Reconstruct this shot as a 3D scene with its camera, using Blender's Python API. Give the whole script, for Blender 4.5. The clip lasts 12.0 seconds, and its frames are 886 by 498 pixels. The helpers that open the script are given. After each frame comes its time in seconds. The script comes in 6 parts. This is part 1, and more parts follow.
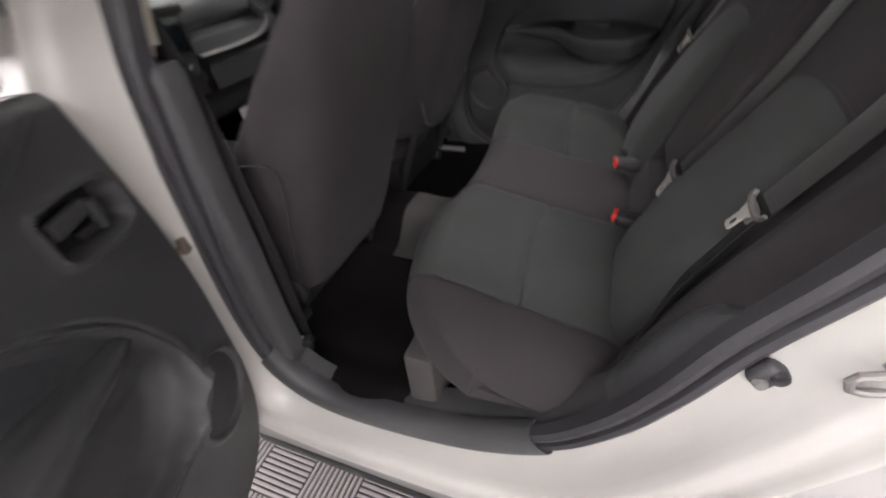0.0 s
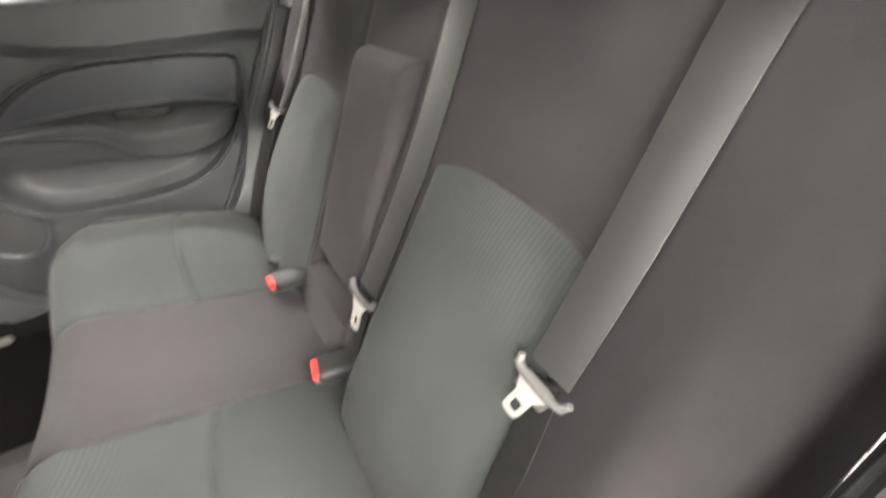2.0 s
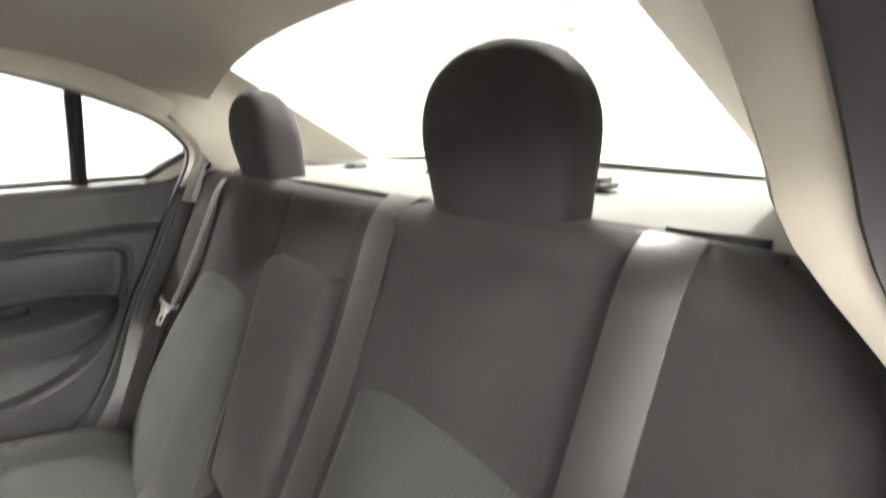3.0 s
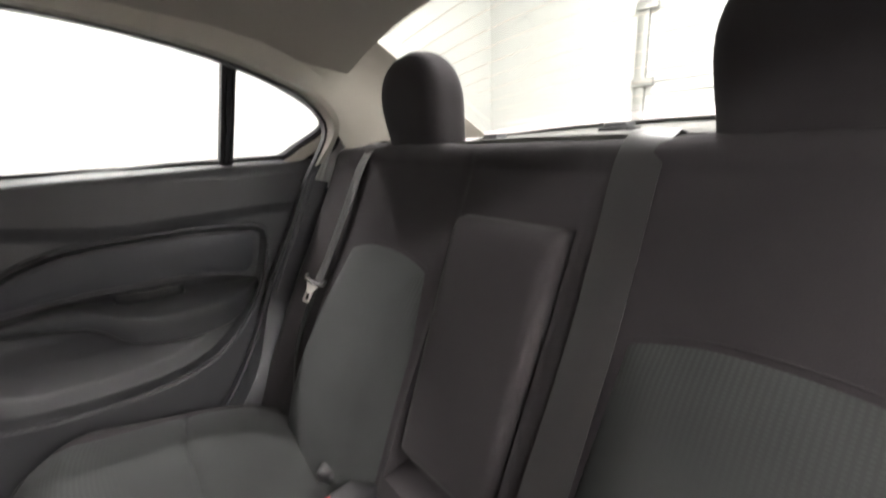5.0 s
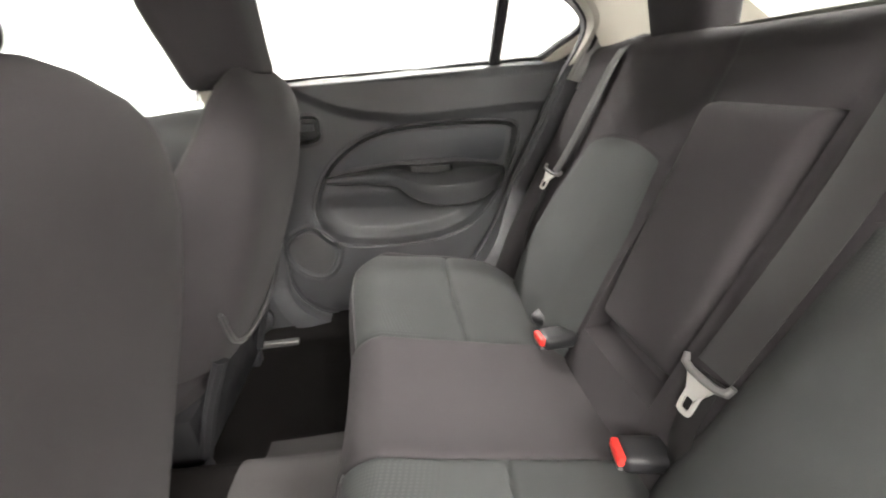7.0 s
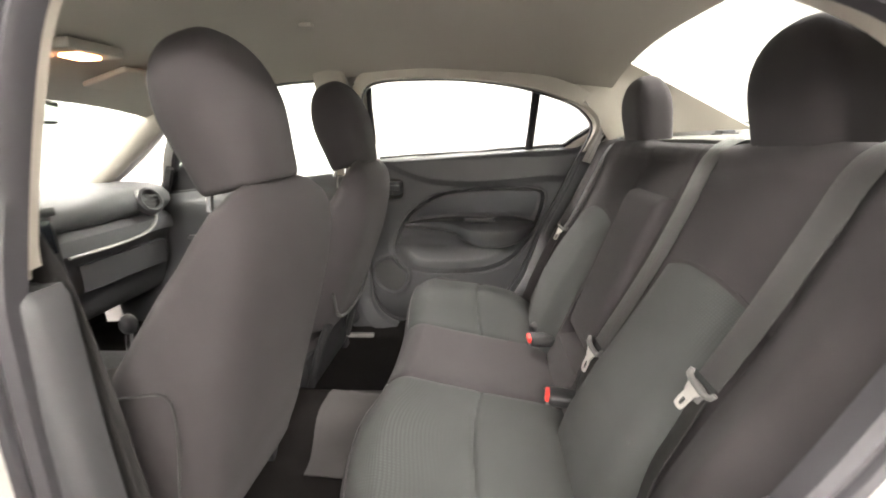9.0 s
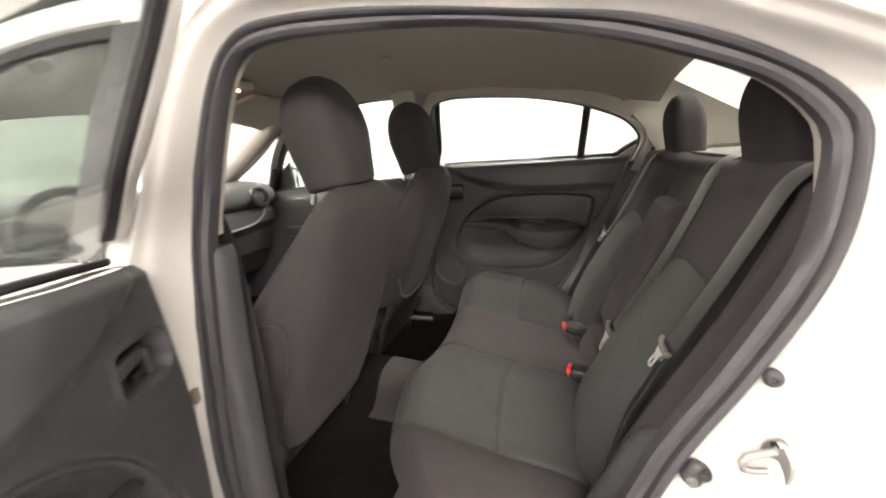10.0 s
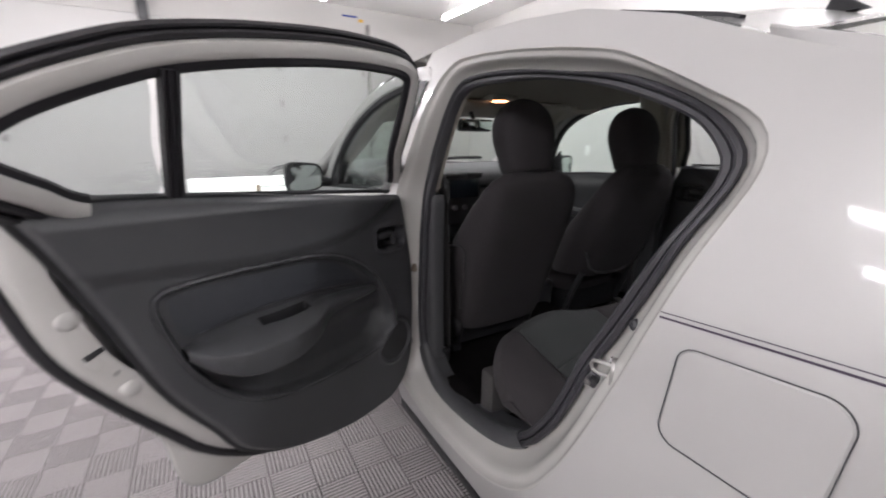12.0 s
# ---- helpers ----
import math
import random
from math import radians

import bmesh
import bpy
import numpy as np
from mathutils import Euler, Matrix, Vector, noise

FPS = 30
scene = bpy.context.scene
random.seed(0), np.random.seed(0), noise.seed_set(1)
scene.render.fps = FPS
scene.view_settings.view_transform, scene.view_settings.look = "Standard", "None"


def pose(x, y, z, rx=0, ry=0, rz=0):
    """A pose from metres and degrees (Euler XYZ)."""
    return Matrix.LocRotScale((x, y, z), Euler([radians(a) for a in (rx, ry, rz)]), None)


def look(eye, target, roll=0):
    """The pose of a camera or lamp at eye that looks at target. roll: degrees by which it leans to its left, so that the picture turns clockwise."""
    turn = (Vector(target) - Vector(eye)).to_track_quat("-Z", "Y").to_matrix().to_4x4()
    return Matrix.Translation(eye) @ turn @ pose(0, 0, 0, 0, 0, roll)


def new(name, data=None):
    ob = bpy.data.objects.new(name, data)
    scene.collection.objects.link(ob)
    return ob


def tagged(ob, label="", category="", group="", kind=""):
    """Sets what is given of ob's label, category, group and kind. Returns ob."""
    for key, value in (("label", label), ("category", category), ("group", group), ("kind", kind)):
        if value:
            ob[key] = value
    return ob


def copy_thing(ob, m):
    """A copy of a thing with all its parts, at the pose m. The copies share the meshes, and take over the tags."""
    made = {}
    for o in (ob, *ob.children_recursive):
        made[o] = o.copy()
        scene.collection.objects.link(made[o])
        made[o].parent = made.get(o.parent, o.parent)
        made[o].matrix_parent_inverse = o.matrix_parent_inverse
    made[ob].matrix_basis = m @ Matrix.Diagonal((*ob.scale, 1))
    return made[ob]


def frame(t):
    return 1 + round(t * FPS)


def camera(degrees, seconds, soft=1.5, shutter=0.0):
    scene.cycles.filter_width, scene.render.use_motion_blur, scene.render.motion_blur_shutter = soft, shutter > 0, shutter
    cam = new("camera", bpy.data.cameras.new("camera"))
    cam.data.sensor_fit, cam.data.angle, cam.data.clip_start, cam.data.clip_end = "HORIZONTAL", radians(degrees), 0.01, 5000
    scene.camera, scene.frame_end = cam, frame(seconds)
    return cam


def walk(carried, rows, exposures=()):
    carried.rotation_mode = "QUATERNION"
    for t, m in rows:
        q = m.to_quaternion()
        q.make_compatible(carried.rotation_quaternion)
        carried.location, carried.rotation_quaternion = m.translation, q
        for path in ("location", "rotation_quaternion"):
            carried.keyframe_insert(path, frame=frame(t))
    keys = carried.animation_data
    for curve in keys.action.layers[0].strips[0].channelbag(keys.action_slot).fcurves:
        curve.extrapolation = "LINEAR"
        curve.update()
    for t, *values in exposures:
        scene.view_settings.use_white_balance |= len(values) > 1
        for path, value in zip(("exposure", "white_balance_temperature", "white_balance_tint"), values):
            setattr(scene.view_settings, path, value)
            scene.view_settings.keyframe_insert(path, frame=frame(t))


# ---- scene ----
# x runs to the car's rear, y to its right side, z up; the ground lies at z = GROUND
cam = camera(93.7, 12.0, soft=1.9, shutter=0.5)
PATH = [
    (0, (0.577, -0.272, 1.063), (-0.064, 1.176, -0.159), -5.59),
    (0.5, (0.570, -0.084, 1.045), (0.130, 1.193, -0.430), -10.58),
    (1, (0.618, 0.015, 1.018), (0.481, 1.313, -0.497), -10.93),
    (1.5, (0.602, 0.098, 1.038), (0.980, 1.487, -0.351), -3.87),
    (2, (0.589, 0.140, 1.051), (1.415, 1.565, -0.083), -1.58),
    (2.5, (0.596, 0.163, 1.092), (1.772, 1.560, 0.275), 0.32),
    (3, (0.600, 0.194, 1.136), (1.952, 1.576, 0.622), 0.22),
    (3.2, (0.593, 0.212, 1.146), (1.971, 1.609, 0.763), 0.20),
    (4.8, (0.434, 0.403, 1.065), (1.672, 1.919, 0.656), -2.46),
    (5, (0.421, 0.405, 1.050), (1.636, 1.916, 0.559), -2.14),
    (5.5, (0.404, 0.403, 1.007), (1.474, 1.955, 0.339), -2.00),
    (6, (0.381, 0.379, 0.980), (1.208, 2.020, 0.191), -2.07),
    (6.5, (0.357, 0.323, 0.974), (0.812, 2.092, 0.159), -3.52),
    (7, (0.350, 0.252, 0.997), (0.536, 2.089, 0.228), -3.63),
    (7.5, (0.406, 0.157, 1.021), (0.396, 2.037, 0.337), -3.16),
    (7.7, (0.441, 0.107, 1.037), (0.367, 1.995, 0.382), -3.42),
    (9.3, (0.512, -0.291, 1.090), (0.246, 1.624, 0.579), -2.39),
    (9.5, (0.547, -0.325, 1.092), (0.196, 1.577, 0.582), -2.77),
    (10, (0.589, -0.451, 1.111), (0.060, 1.414, 0.619), -2.53),
    (10.5, (0.705, -0.593, 1.124), (-0.068, 1.188, 0.643), -2.20),
    (11, (0.871, -0.661, 1.138), (-0.230, 0.942, 0.671), -1.76),
    (11.5, (1.105, -0.619, 1.133), (-0.318, 0.699, 0.643), -0.03),
    (12, (1.273, -0.561, 1.147), (-0.397, 0.406, 0.620), 0.30),
]
EXPOSURES = [(0, 0.6, 6300, 16), (0.5, 1.15, 6200, 17), (1, 1.95, 6400, 15), (1.5, 2.6, 6550, 11), (2, 2.85, 6600, 9), (3.2, 2.3, 6650, 9), (5, 1.5, 6450, 14), (6, 2.4, 6500, 11), (7.5, 2.45, 6600, 11), (9.5, 2.1, 6850, 12),
             (10, 1.45, 6900, 13), (10.5, 0.7, 6850, 15), (11.2, 0.04, 6250, 18), (11.6, -0.15, 6180, 17), (12, -0.38, 6100, 16)]
walk(cam, [(t, look(eye, target, roll)) for t, eye, target, roll in PATH], EXPOSURES)

GROUND = -0.12
MID = 0.84                       # the car's middle line
ROOM = dict(x0=-5.0, x1=3.7, y0=-3.6, y1=3.6, z1=2.88)

# ---- world and lights ----
world = bpy.data.worlds.new("world")
scene.world = world
world.use_nodes = True
world.node_tree.nodes["Background"].inputs[0].default_value = (0.75, 0.8, 0.9, 1)
world.node_tree.nodes["Background"].inputs[1].default_value = 0.05
TUBE_POWER = 20.0
TUBES = [(-3.4, -2.4, 0.6), (-3.4, -0.7, 1.0), (-3.4, 0.9, 1.1), (-3.4, 2.5, 0.25), (-2.5, -2.42, 1.0), (-1.2, -2.42, 1.3), (1.05, -2.42, 0.4), (1.05, -3.05, 0.9), (2.6, -3.05, 1.3),
         (2.4, 1.2, 1.7), (-1.2, 2.8, 0.5), (0.6, 2.8, 0.35)]


def part(name, bm, material, parent=None, label="", smooth=True, more=()):
    """Links a bmesh as one mesh object under a thing or a part."""
    me = bpy.data.meshes.new(name)
    bmesh.ops.recalc_face_normals(bm, faces=bm.faces)
    bm.to_mesh(me)
    bm.free()
    if smooth:
        me.polygons.foreach_set("use_smooth", [True] * len(me.polygons))
        me.set_sharp_from_angle(angle=radians(38))
    for m in (material, *more):
        me.materials.append(m)
    ob = new(name, me)
    if parent is not None:
        ob.parent = parent
    if label:
        ob["label"] = label
    return ob


def thing(name, label, category, group="", kind="", place=None):
    ob = new(name)
    ob.empty_display_size = 0.1
    if place is not None:
        ob.matrix_basis = place
    return tagged(ob, label, category, group, kind)


# ---- materials ----
def material(name, base, rough=0.6, metal=0.0, spot=None, spot_scale=6.0, spot_mix=0.35, grain=0.0, grain_scale=400.0, bump=0.0, bump_scale=300.0,
             coat=0.0, sheen=0.0, rough_var=0.1, tint_random=0.0, ior=1.45):
    m = bpy.data.materials.new(name)
    m.use_nodes = True
    nt = m.node_tree
    b = nt.nodes["Principled BSDF"]
    co = nt.nodes.new("ShaderNodeTexCoord")
    b.inputs["Roughness"].default_value, b.inputs["Metallic"].default_value, b.inputs["IOR"].default_value = rough, metal, ior
    b.inputs["Coat Weight"].default_value, b.inputs["Coat Roughness"].default_value = coat, 0.04
    b.inputs["Sheen Weight"].default_value, b.inputs["Sheen Roughness"].default_value = sheen, 0.5

    def noise_at(scale, detail=4.0):
        n = nt.nodes.new("ShaderNodeTexNoise")
        n.inputs["Scale"].default_value, n.inputs["Detail"].default_value = scale, detail
        nt.links.new(co.outputs["Object"], n.inputs["Vector"])
        return n.outputs["Fac"]

    def mix(a, c, fac, amount):
        mul = nt.nodes.new("ShaderNodeMath")
        mul.operation, mul.inputs[1].default_value = "MULTIPLY", amount
        nt.links.new(fac, mul.inputs[0])
        mx = nt.nodes.new("ShaderNodeMix")
        mx.data_type = "RGBA"
        nt.links.new(mul.outputs[0], mx.inputs["Factor"])
        for v, k in ((a, 6), (c, 7)):
            if isinstance(v, tuple):
                mx.inputs[k].default_value = (*v, 1)
            else:
                nt.links.new(v, mx.inputs[k])
        return mx.outputs[2]

    big = noise_at(spot_scale)
    colour = mix(base, spot or tuple(0.8 * v for v in base), big, spot_mix)
    if grain:
        colour = mix(colour, tuple(0.35 * v for v in base), noise_at(grain_scale, 2.0), grain)
    nt.links.new(colour, b.inputs["Base Color"])
    if rough_var:
        r = nt.nodes.new("ShaderNodeMapRange")
        r.inputs["To Min"].default_value, r.inputs["To Max"].default_value = max(0, rough - rough_var), min(1, rough + rough_var)
        nt.links.new(noise_at(spot_scale * 3), r.inputs["Value"])
        nt.links.new(r.outputs["Result"], b.inputs["Roughness"])
    if bump:
        bp = nt.nodes.new("ShaderNodeBump")
        bp.inputs["Strength"].default_value, bp.inputs["Distance"].default_value = bump, 0.002
        nt.links.new(noise_at(bump_scale, 3.0), bp.inputs["Height"])
        nt.links.new(bp.outputs["Normal"], b.inputs["Normal"])
    return m


def dotted_fabric(name, base, dot, pitch=0.0062):
    """Knitted insert fabric: a weave with rows of small raised dots, which grow towards the cushion's front and the head of the back."""
    m = material(name, base, 0.9, spot_scale=5, spot_mix=0.3, grain=0.25, grain_scale=900, bump=0.25, bump_scale=900, sheen=0.06, ior=1.25)
    nt = m.node_tree
    b = nt.nodes["Principled BSDF"]
    co = nt.nodes.new("ShaderNodeTexCoord")
    v = nt.nodes.new("ShaderNodeTexVoronoi")
    v.voronoi_dimensions = "2D"
    v.inputs["Scale"].default_value, v.inputs["Randomness"].default_value = 1 / pitch, 0.0
    split, run, flat = (nt.nodes.new("ShaderNode" + k) for k in ("SeparateXYZ", "Math", "CombineXYZ"))
    run.operation = "ADD"
    nt.links.new(co.outputs["Object"], split.inputs[0])
    nt.links.new(split.outputs["Z"], run.inputs[0])
    nt.links.new(split.outputs["X"], run.inputs[1])
    nt.links.new(split.outputs["Y"], flat.inputs[0])
    nt.links.new(run.outputs[0], flat.inputs[1])
    nt.links.new(flat.outputs[0], v.inputs["Vector"])
    lt = nt.nodes.new("ShaderNodeMapRange")
    lt.inputs["From Min"].default_value, lt.inputs["From Max"].default_value = 0.36, 0.26
    nt.links.new(v.outputs["Distance"], lt.inputs["Value"])
    xyz = nt.nodes.new("ShaderNodeSeparateXYZ")
    nt.links.new(co.outputs["Object"], xyz.inputs[0])
    n = nt.nodes.new("ShaderNodeTexNoise")
    n.inputs["Scale"].default_value, n.inputs["Detail"].default_value = 5.0, 1.0
    nt.links.new(co.outputs["Object"], n.inputs["Vector"])
    ramps = []
    for axis, a, c in (("X", .46, .30), ("Z", .68, .83)):
        r = nt.nodes.new("ShaderNodeMapRange")
        r.inputs["From Min"].default_value, r.inputs["From Max"].default_value = a, c
        nt.links.new(xyz.outputs[axis], r.inputs["Value"])
        ramps.append(r.outputs["Result"])
    both = nt.nodes.new("ShaderNodeMath")
    both.operation = "MAXIMUM"
    nt.links.new(ramps[0], both.inputs[0])
    nt.links.new(ramps[1], both.inputs[1])
    near = nt.nodes.new("ShaderNodeMath")
    near.operation = "ADD"
    nt.links.new(both.outputs[0], near.inputs[0])
    nt.links.new(n.outputs["Fac"], near.inputs[1])
    fade = nt.nodes.new("ShaderNodeMapRange")
    fade.inputs["From Min"].default_value, fade.inputs["From Max"].default_value = .78, 1.6
    nt.links.new(near.outputs[0], fade.inputs["Value"])
    mul = nt.nodes.new("ShaderNodeMath")
    mul.operation = "MULTIPLY"
    nt.links.new(lt.outputs["Result"], mul.inputs[0])
    nt.links.new(fade.outputs["Result"], mul.inputs[1])
    half = nt.nodes.new("ShaderNodeMath")
    half.operation, half.inputs[1].default_value = "MULTIPLY", 0.09
    nt.links.new(mul.outputs[0], half.inputs[0])
    old = b.inputs["Base Color"].links[0].from_socket
    mx = nt.nodes.new("ShaderNodeMix")
    mx.data_type = "RGBA"
    nt.links.new(half.outputs[0], mx.inputs["Factor"])
    nt.links.new(old, mx.inputs[6])
    mx.inputs[7].default_value = (*dot, 1)
    nt.links.new(mx.outputs[2], b.inputs["Base Color"])
    return m


def glass(name, tint, rough=0.0):
    m = bpy.data.materials.new(name)
    m.use_nodes = True
    nt = m.node_tree
    nt.nodes.remove(nt.nodes["Principled BSDF"])
    out = nt.nodes["Material Output"]
    clear, gloss, mx, fr, up, add = (nt.nodes.new("ShaderNode" + k) for k in ("BsdfTransparent", "BsdfGlossy", "MixShader", "LayerWeight", "Math", "Math"))
    clear.inputs[0].default_value = (*tint, 1)
    gloss.inputs["Roughness"].default_value = rough
    fr.inputs[0].default_value = 0.5
    up.operation, up.inputs[1].default_value = "POWER", 5.0
    nt.links.new(fr.outputs["Facing"], up.inputs[0])
    add.operation, add.inputs[1].default_value, add.inputs[2].default_value = "MULTIPLY_ADD", 0.90, 0.09
    nt.links.new(up.outputs[0], add.inputs[0])
    nt.links.new(add.outputs[0], mx.inputs[0])
    nt.links.new(clear.outputs[0], mx.inputs[1])
    nt.links.new(gloss.outputs[0], mx.inputs[2])
    nt.links.new(mx.outputs[0], out.inputs[0])
    return m


def glow(name, colour, strength):
    m = bpy.data.materials.new(name)
    m.use_nodes = True
    b = m.node_tree.nodes["Principled BSDF"]
    b.inputs["Emission Color"].default_value, b.inputs["Emission Strength"].default_value = (*colour, 1), strength
    b.inputs["Base Color"].default_value = (0.8, 0.8, 0.8, 1)
    return m


PAINT = material("white_car_paint", (0.485, 0.481, 0.474), 0.30, spot=(0.46, 0.457, 0.447), spot_scale=1.5, coat=1.0, rough_var=0.05)
JAMB = material("white_jamb_paint", (0.56, 0.553, 0.53), 0.34, spot=(0.50, 0.49, 0.46), spot_scale=9, spot_mix=0.35, coat=0.8)
FABRIC = material("brown_grey_fabric", (0.0515, 0.047, 0.0495), 0.92, ior=1.2, spot=(0.042, 0.038, 0.0405), spot_scale=7, grain=0.3, grain_scale=700, bump=0.3, bump_scale=800, sheen=0.05)
INSERT = dotted_fabric("green_grey_insert_fabric", (0.055, 0.0583, 0.0577), (0.24, 0.255, 0.25))
SEAM = material("dark_seam_thread", (0.02, 0.018, 0.018), 0.9)
TRIM = material("charcoal_plastic", (0.070, 0.071, 0.076), 0.36, spot=(0.059, 0.060, 0.064), spot_scale=12, grain=0.15, bump=0.22, bump_scale=900)
TRIM_DARK = material("black_plastic", (0.022, 0.022, 0.024), 0.45, spot_scale=10, bump=0.15, bump_scale=900)
# door plastic again, darkened and blued for the shade in the pocket
TRIM_SHADED = material("shade_darkened_door_plastic", (0.052, 0.055, 0.064), 0.42, spot_scale=10, bump=0.25, bump_scale=700)
RUBBER = material("black_rubber", (0.020, 0.019, 0.022), 0.6, spot_scale=20, bump=0.1)
SEAL_RUBBER = material("grey_black_seal_rubber", (0.048, 0.047, 0.053), 0.5, spot_scale=20, bump=0.1)
LINER = material("beige_headliner", (0.46, 0.43, 0.38), 0.95, spot=(0.42, 0.39, 0.345), spot_scale=4, grain=0.15, grain_scale=500, bump=0.25, bump_scale=600)
PILLAR = material("beige_pillar_plastic", (0.44, 0.41, 0.36), 0.6, spot_scale=6, bump=0.12, bump_scale=900)
SHELF = material("grey_shelf_felt", (0.17, 0.17, 0.16), 0.95, spot_scale=8, grain=0.25, grain_scale=600, bump=0.3)
CARPET = material("black_carpet", (0.010, 0.009, 0.009), 1.0, ior=1.1, spot=(0.025, 0.023, 0.022), spot_scale=14, grain=0.4, grain_scale=500, bump=0.8, bump_scale=500)
WEB = material("grey_belt_webbing", (0.041, 0.040, 0.041), 0.36, spot_scale=14, grain=0.3, grain_scale=1100, bump=0.2, bump_scale=1000, sheen=0.1)
WEB_DARK = material("black_belt_webbing", (0.016, 0.015, 0.015), 0.6, spot_scale=14, grain=0.3, grain_scale=1100, bump=0.25, bump_scale=1000)
CHROME = material("polished_steel", (0.72, 0.72, 0.74), 0.18, metal=1.0, rough_var=0.08, spot_scale=30)
TONGUE = material("grey_tongue_plastic", (0.15, 0.145, 0.142), 0.4, spot_scale=20)
RED = material("red_plastic", (0.75, 0.045, 0.035), 0.35, spot_scale=20, spot_mix=0.15)
YELLOW = material("yellow_label", (0.75, 0.45, 0.05), 0.5)
AMBER = glow("warm_lamp_lens", (1.0, 0.40, 0.16), 9.0)
BORDER = material("black_ceramic_on_glass", (0.03, 0.032, 0.034), 0.12, coat=0.6, rough_var=0.03)
RUST = material("worn_rusty_steel", (0.40, 0.36, 0.31), 0.45, metal=0.6, spot=(0.26, 0.17, 0.11), spot_scale=60, spot_mix=0.7)
ZINC = material("bright_zinc_plate", (0.80, 0.78, 0.74), 0.42, metal=0.55, rough_var=0.08, spot_scale=30)
GRILLE = material("perforated_charcoal_plastic", (0.062, 0.062, 0.064), 0.6, spot_scale=14, grain=0.5, grain_scale=350, bump=0.5, bump_scale=350)
STRIPE = material("dark_purple_pinstripe", (0.05, 0.035, 0.06), 0.35)
GLASS = glass("green_tinted_glass", (0.64, 0.70, 0.66))
GLASS_GREEN = glass("green_door_glass", (0.80, 0.91, 0.86))
GLASS_CLEAR = glass("side_glass", (0.84, 0.865, 0.855))
MIRROR = material("mirror_silver", (0.62, 0.68, 0.66), 0.03, metal=1.0, rough_var=0)
SCREEN = material("dark_screen_glass", (0.012, 0.016, 0.022), 0.08, rough_var=0.02)
WALL = material("white_wall_paint", (0.62, 0.61, 0.595), 0.85, spot=(0.58, 0.57, 0.555), spot_scale=0.8, grain=0.05, grain_scale=60, bump=0.15, bump_scale=90)
CEIL = material("white_ceiling_paint", (0.88, 0.87, 0.855), 0.9, spot_scale=1.0, spot_mix=0.15, bump=0.1, bump_scale=90)
GDOOR = material("white_garage_door_steel", (0.64, 0.632, 0.62), 0.5, spot=(0.60, 0.59, 0.575), spot_scale=1.2, bump=0.06, bump_scale=120)
STEEL = material("dull_galvanised_steel", (0.42, 0.41, 0.40), 0.45, metal=0.9, spot_scale=25)
TILE = material("grey_plastic_floor_tile", (0.38, 0.352, 0.355), 0.42, spot=(0.28, 0.26, 0.262), spot_scale=7, spot_mix=0.5, bump=0.2)
TILE_GAP = material("dark_tile_groove", (0.05, 0.046, 0.045), 0.8, spot_scale=9, spot_mix=0.5)
UNDER = material("dark_subfloor", (0.05, 0.047, 0.046), 0.9, spot_scale=4)
WOOD = material("pale_plywood", (0.62, 0.50, 0.36), 0.6, spot=(0.52, 0.40, 0.28), spot_scale=5)
WHITE_PLASTIC = material("white_plastic", (0.78, 0.77, 0.75), 0.45, spot_scale=10)
WIRE = material("copper_heater_wire", (0.55, 0.45, 0.36), 0.5)
ETCH = material("grey_glass_etching", (0.50, 0.52, 0.52), 0.7)


# ---- shaping helpers ----
def smooth_closed(points, n):
    """n evenly spread points on a closed smooth curve through the given ones."""
    p = np.array(points, float)
    k, fine = len(p), []
    for i in range(k):
        a, b, c, d = p[i - 1], p[i], p[(i + 1) % k], p[(i + 2) % k]
        for s in np.linspace(0, 1, 12, endpoint=False):
            fine.append(0.5 * (2 * b + (c - a) * s + (2 * a - 5 * b + 4 * c - d) * s * s + (3 * b - a - 3 * c + d) * s ** 3))
    fine = np.array(fine + [fine[0]])
    run = np.r_[0, np.cumsum(np.linalg.norm(np.diff(fine, axis=0), axis=1))]
    at = np.linspace(0, run[-1], n, endpoint=False)
    return np.stack([np.interp(at, run, fine[:, j]) for j in range(p.shape[1])], 1)


def smooth_open(points, n):
    p = np.array(points, float)
    p = np.vstack([2 * p[0] - p[1], p, 2 * p[-1] - p[-2]])
    fine = []
    for i in range(1, len(p) - 2):
        a, b, c, d = p[i - 1 : i + 3]
        for s in np.linspace(0, 1, 12, endpoint=False):
            fine.append(0.5 * (2 * b + (c - a) * s + (2 * a - 5 * b + 4 * c - d) * s * s + (3 * b - a - 3 * c + d) * s ** 3))
    fine = np.array(fine + [p[-2]])
    run = np.r_[0, np.cumsum(np.linalg.norm(np.diff(fine, axis=0), axis=1))]
    at = np.linspace(0, run[-1], n)
    return np.stack([np.interp(at, run, fine[:, j]) for j in range(p.shape[1])], 1)


def loft(rings, closed=True, cap=False):
    """Skins a row of rings of equal length."""
    bm = bmesh.new()
    rows = [[bm.verts.new(v) for v in ring] for ring in rings]
    n = len(rows[0])
    for a, b in zip(rows, rows[1:]):
        for i in range(n if closed else n - 1):
            bm.faces.new((a[i], a[(i + 1) % n], b[(i + 1) % n], b[i]))
    if cap:
        bm.faces.new(rows[0][::-1])
        bm.faces.new(rows[-1])
    return bm


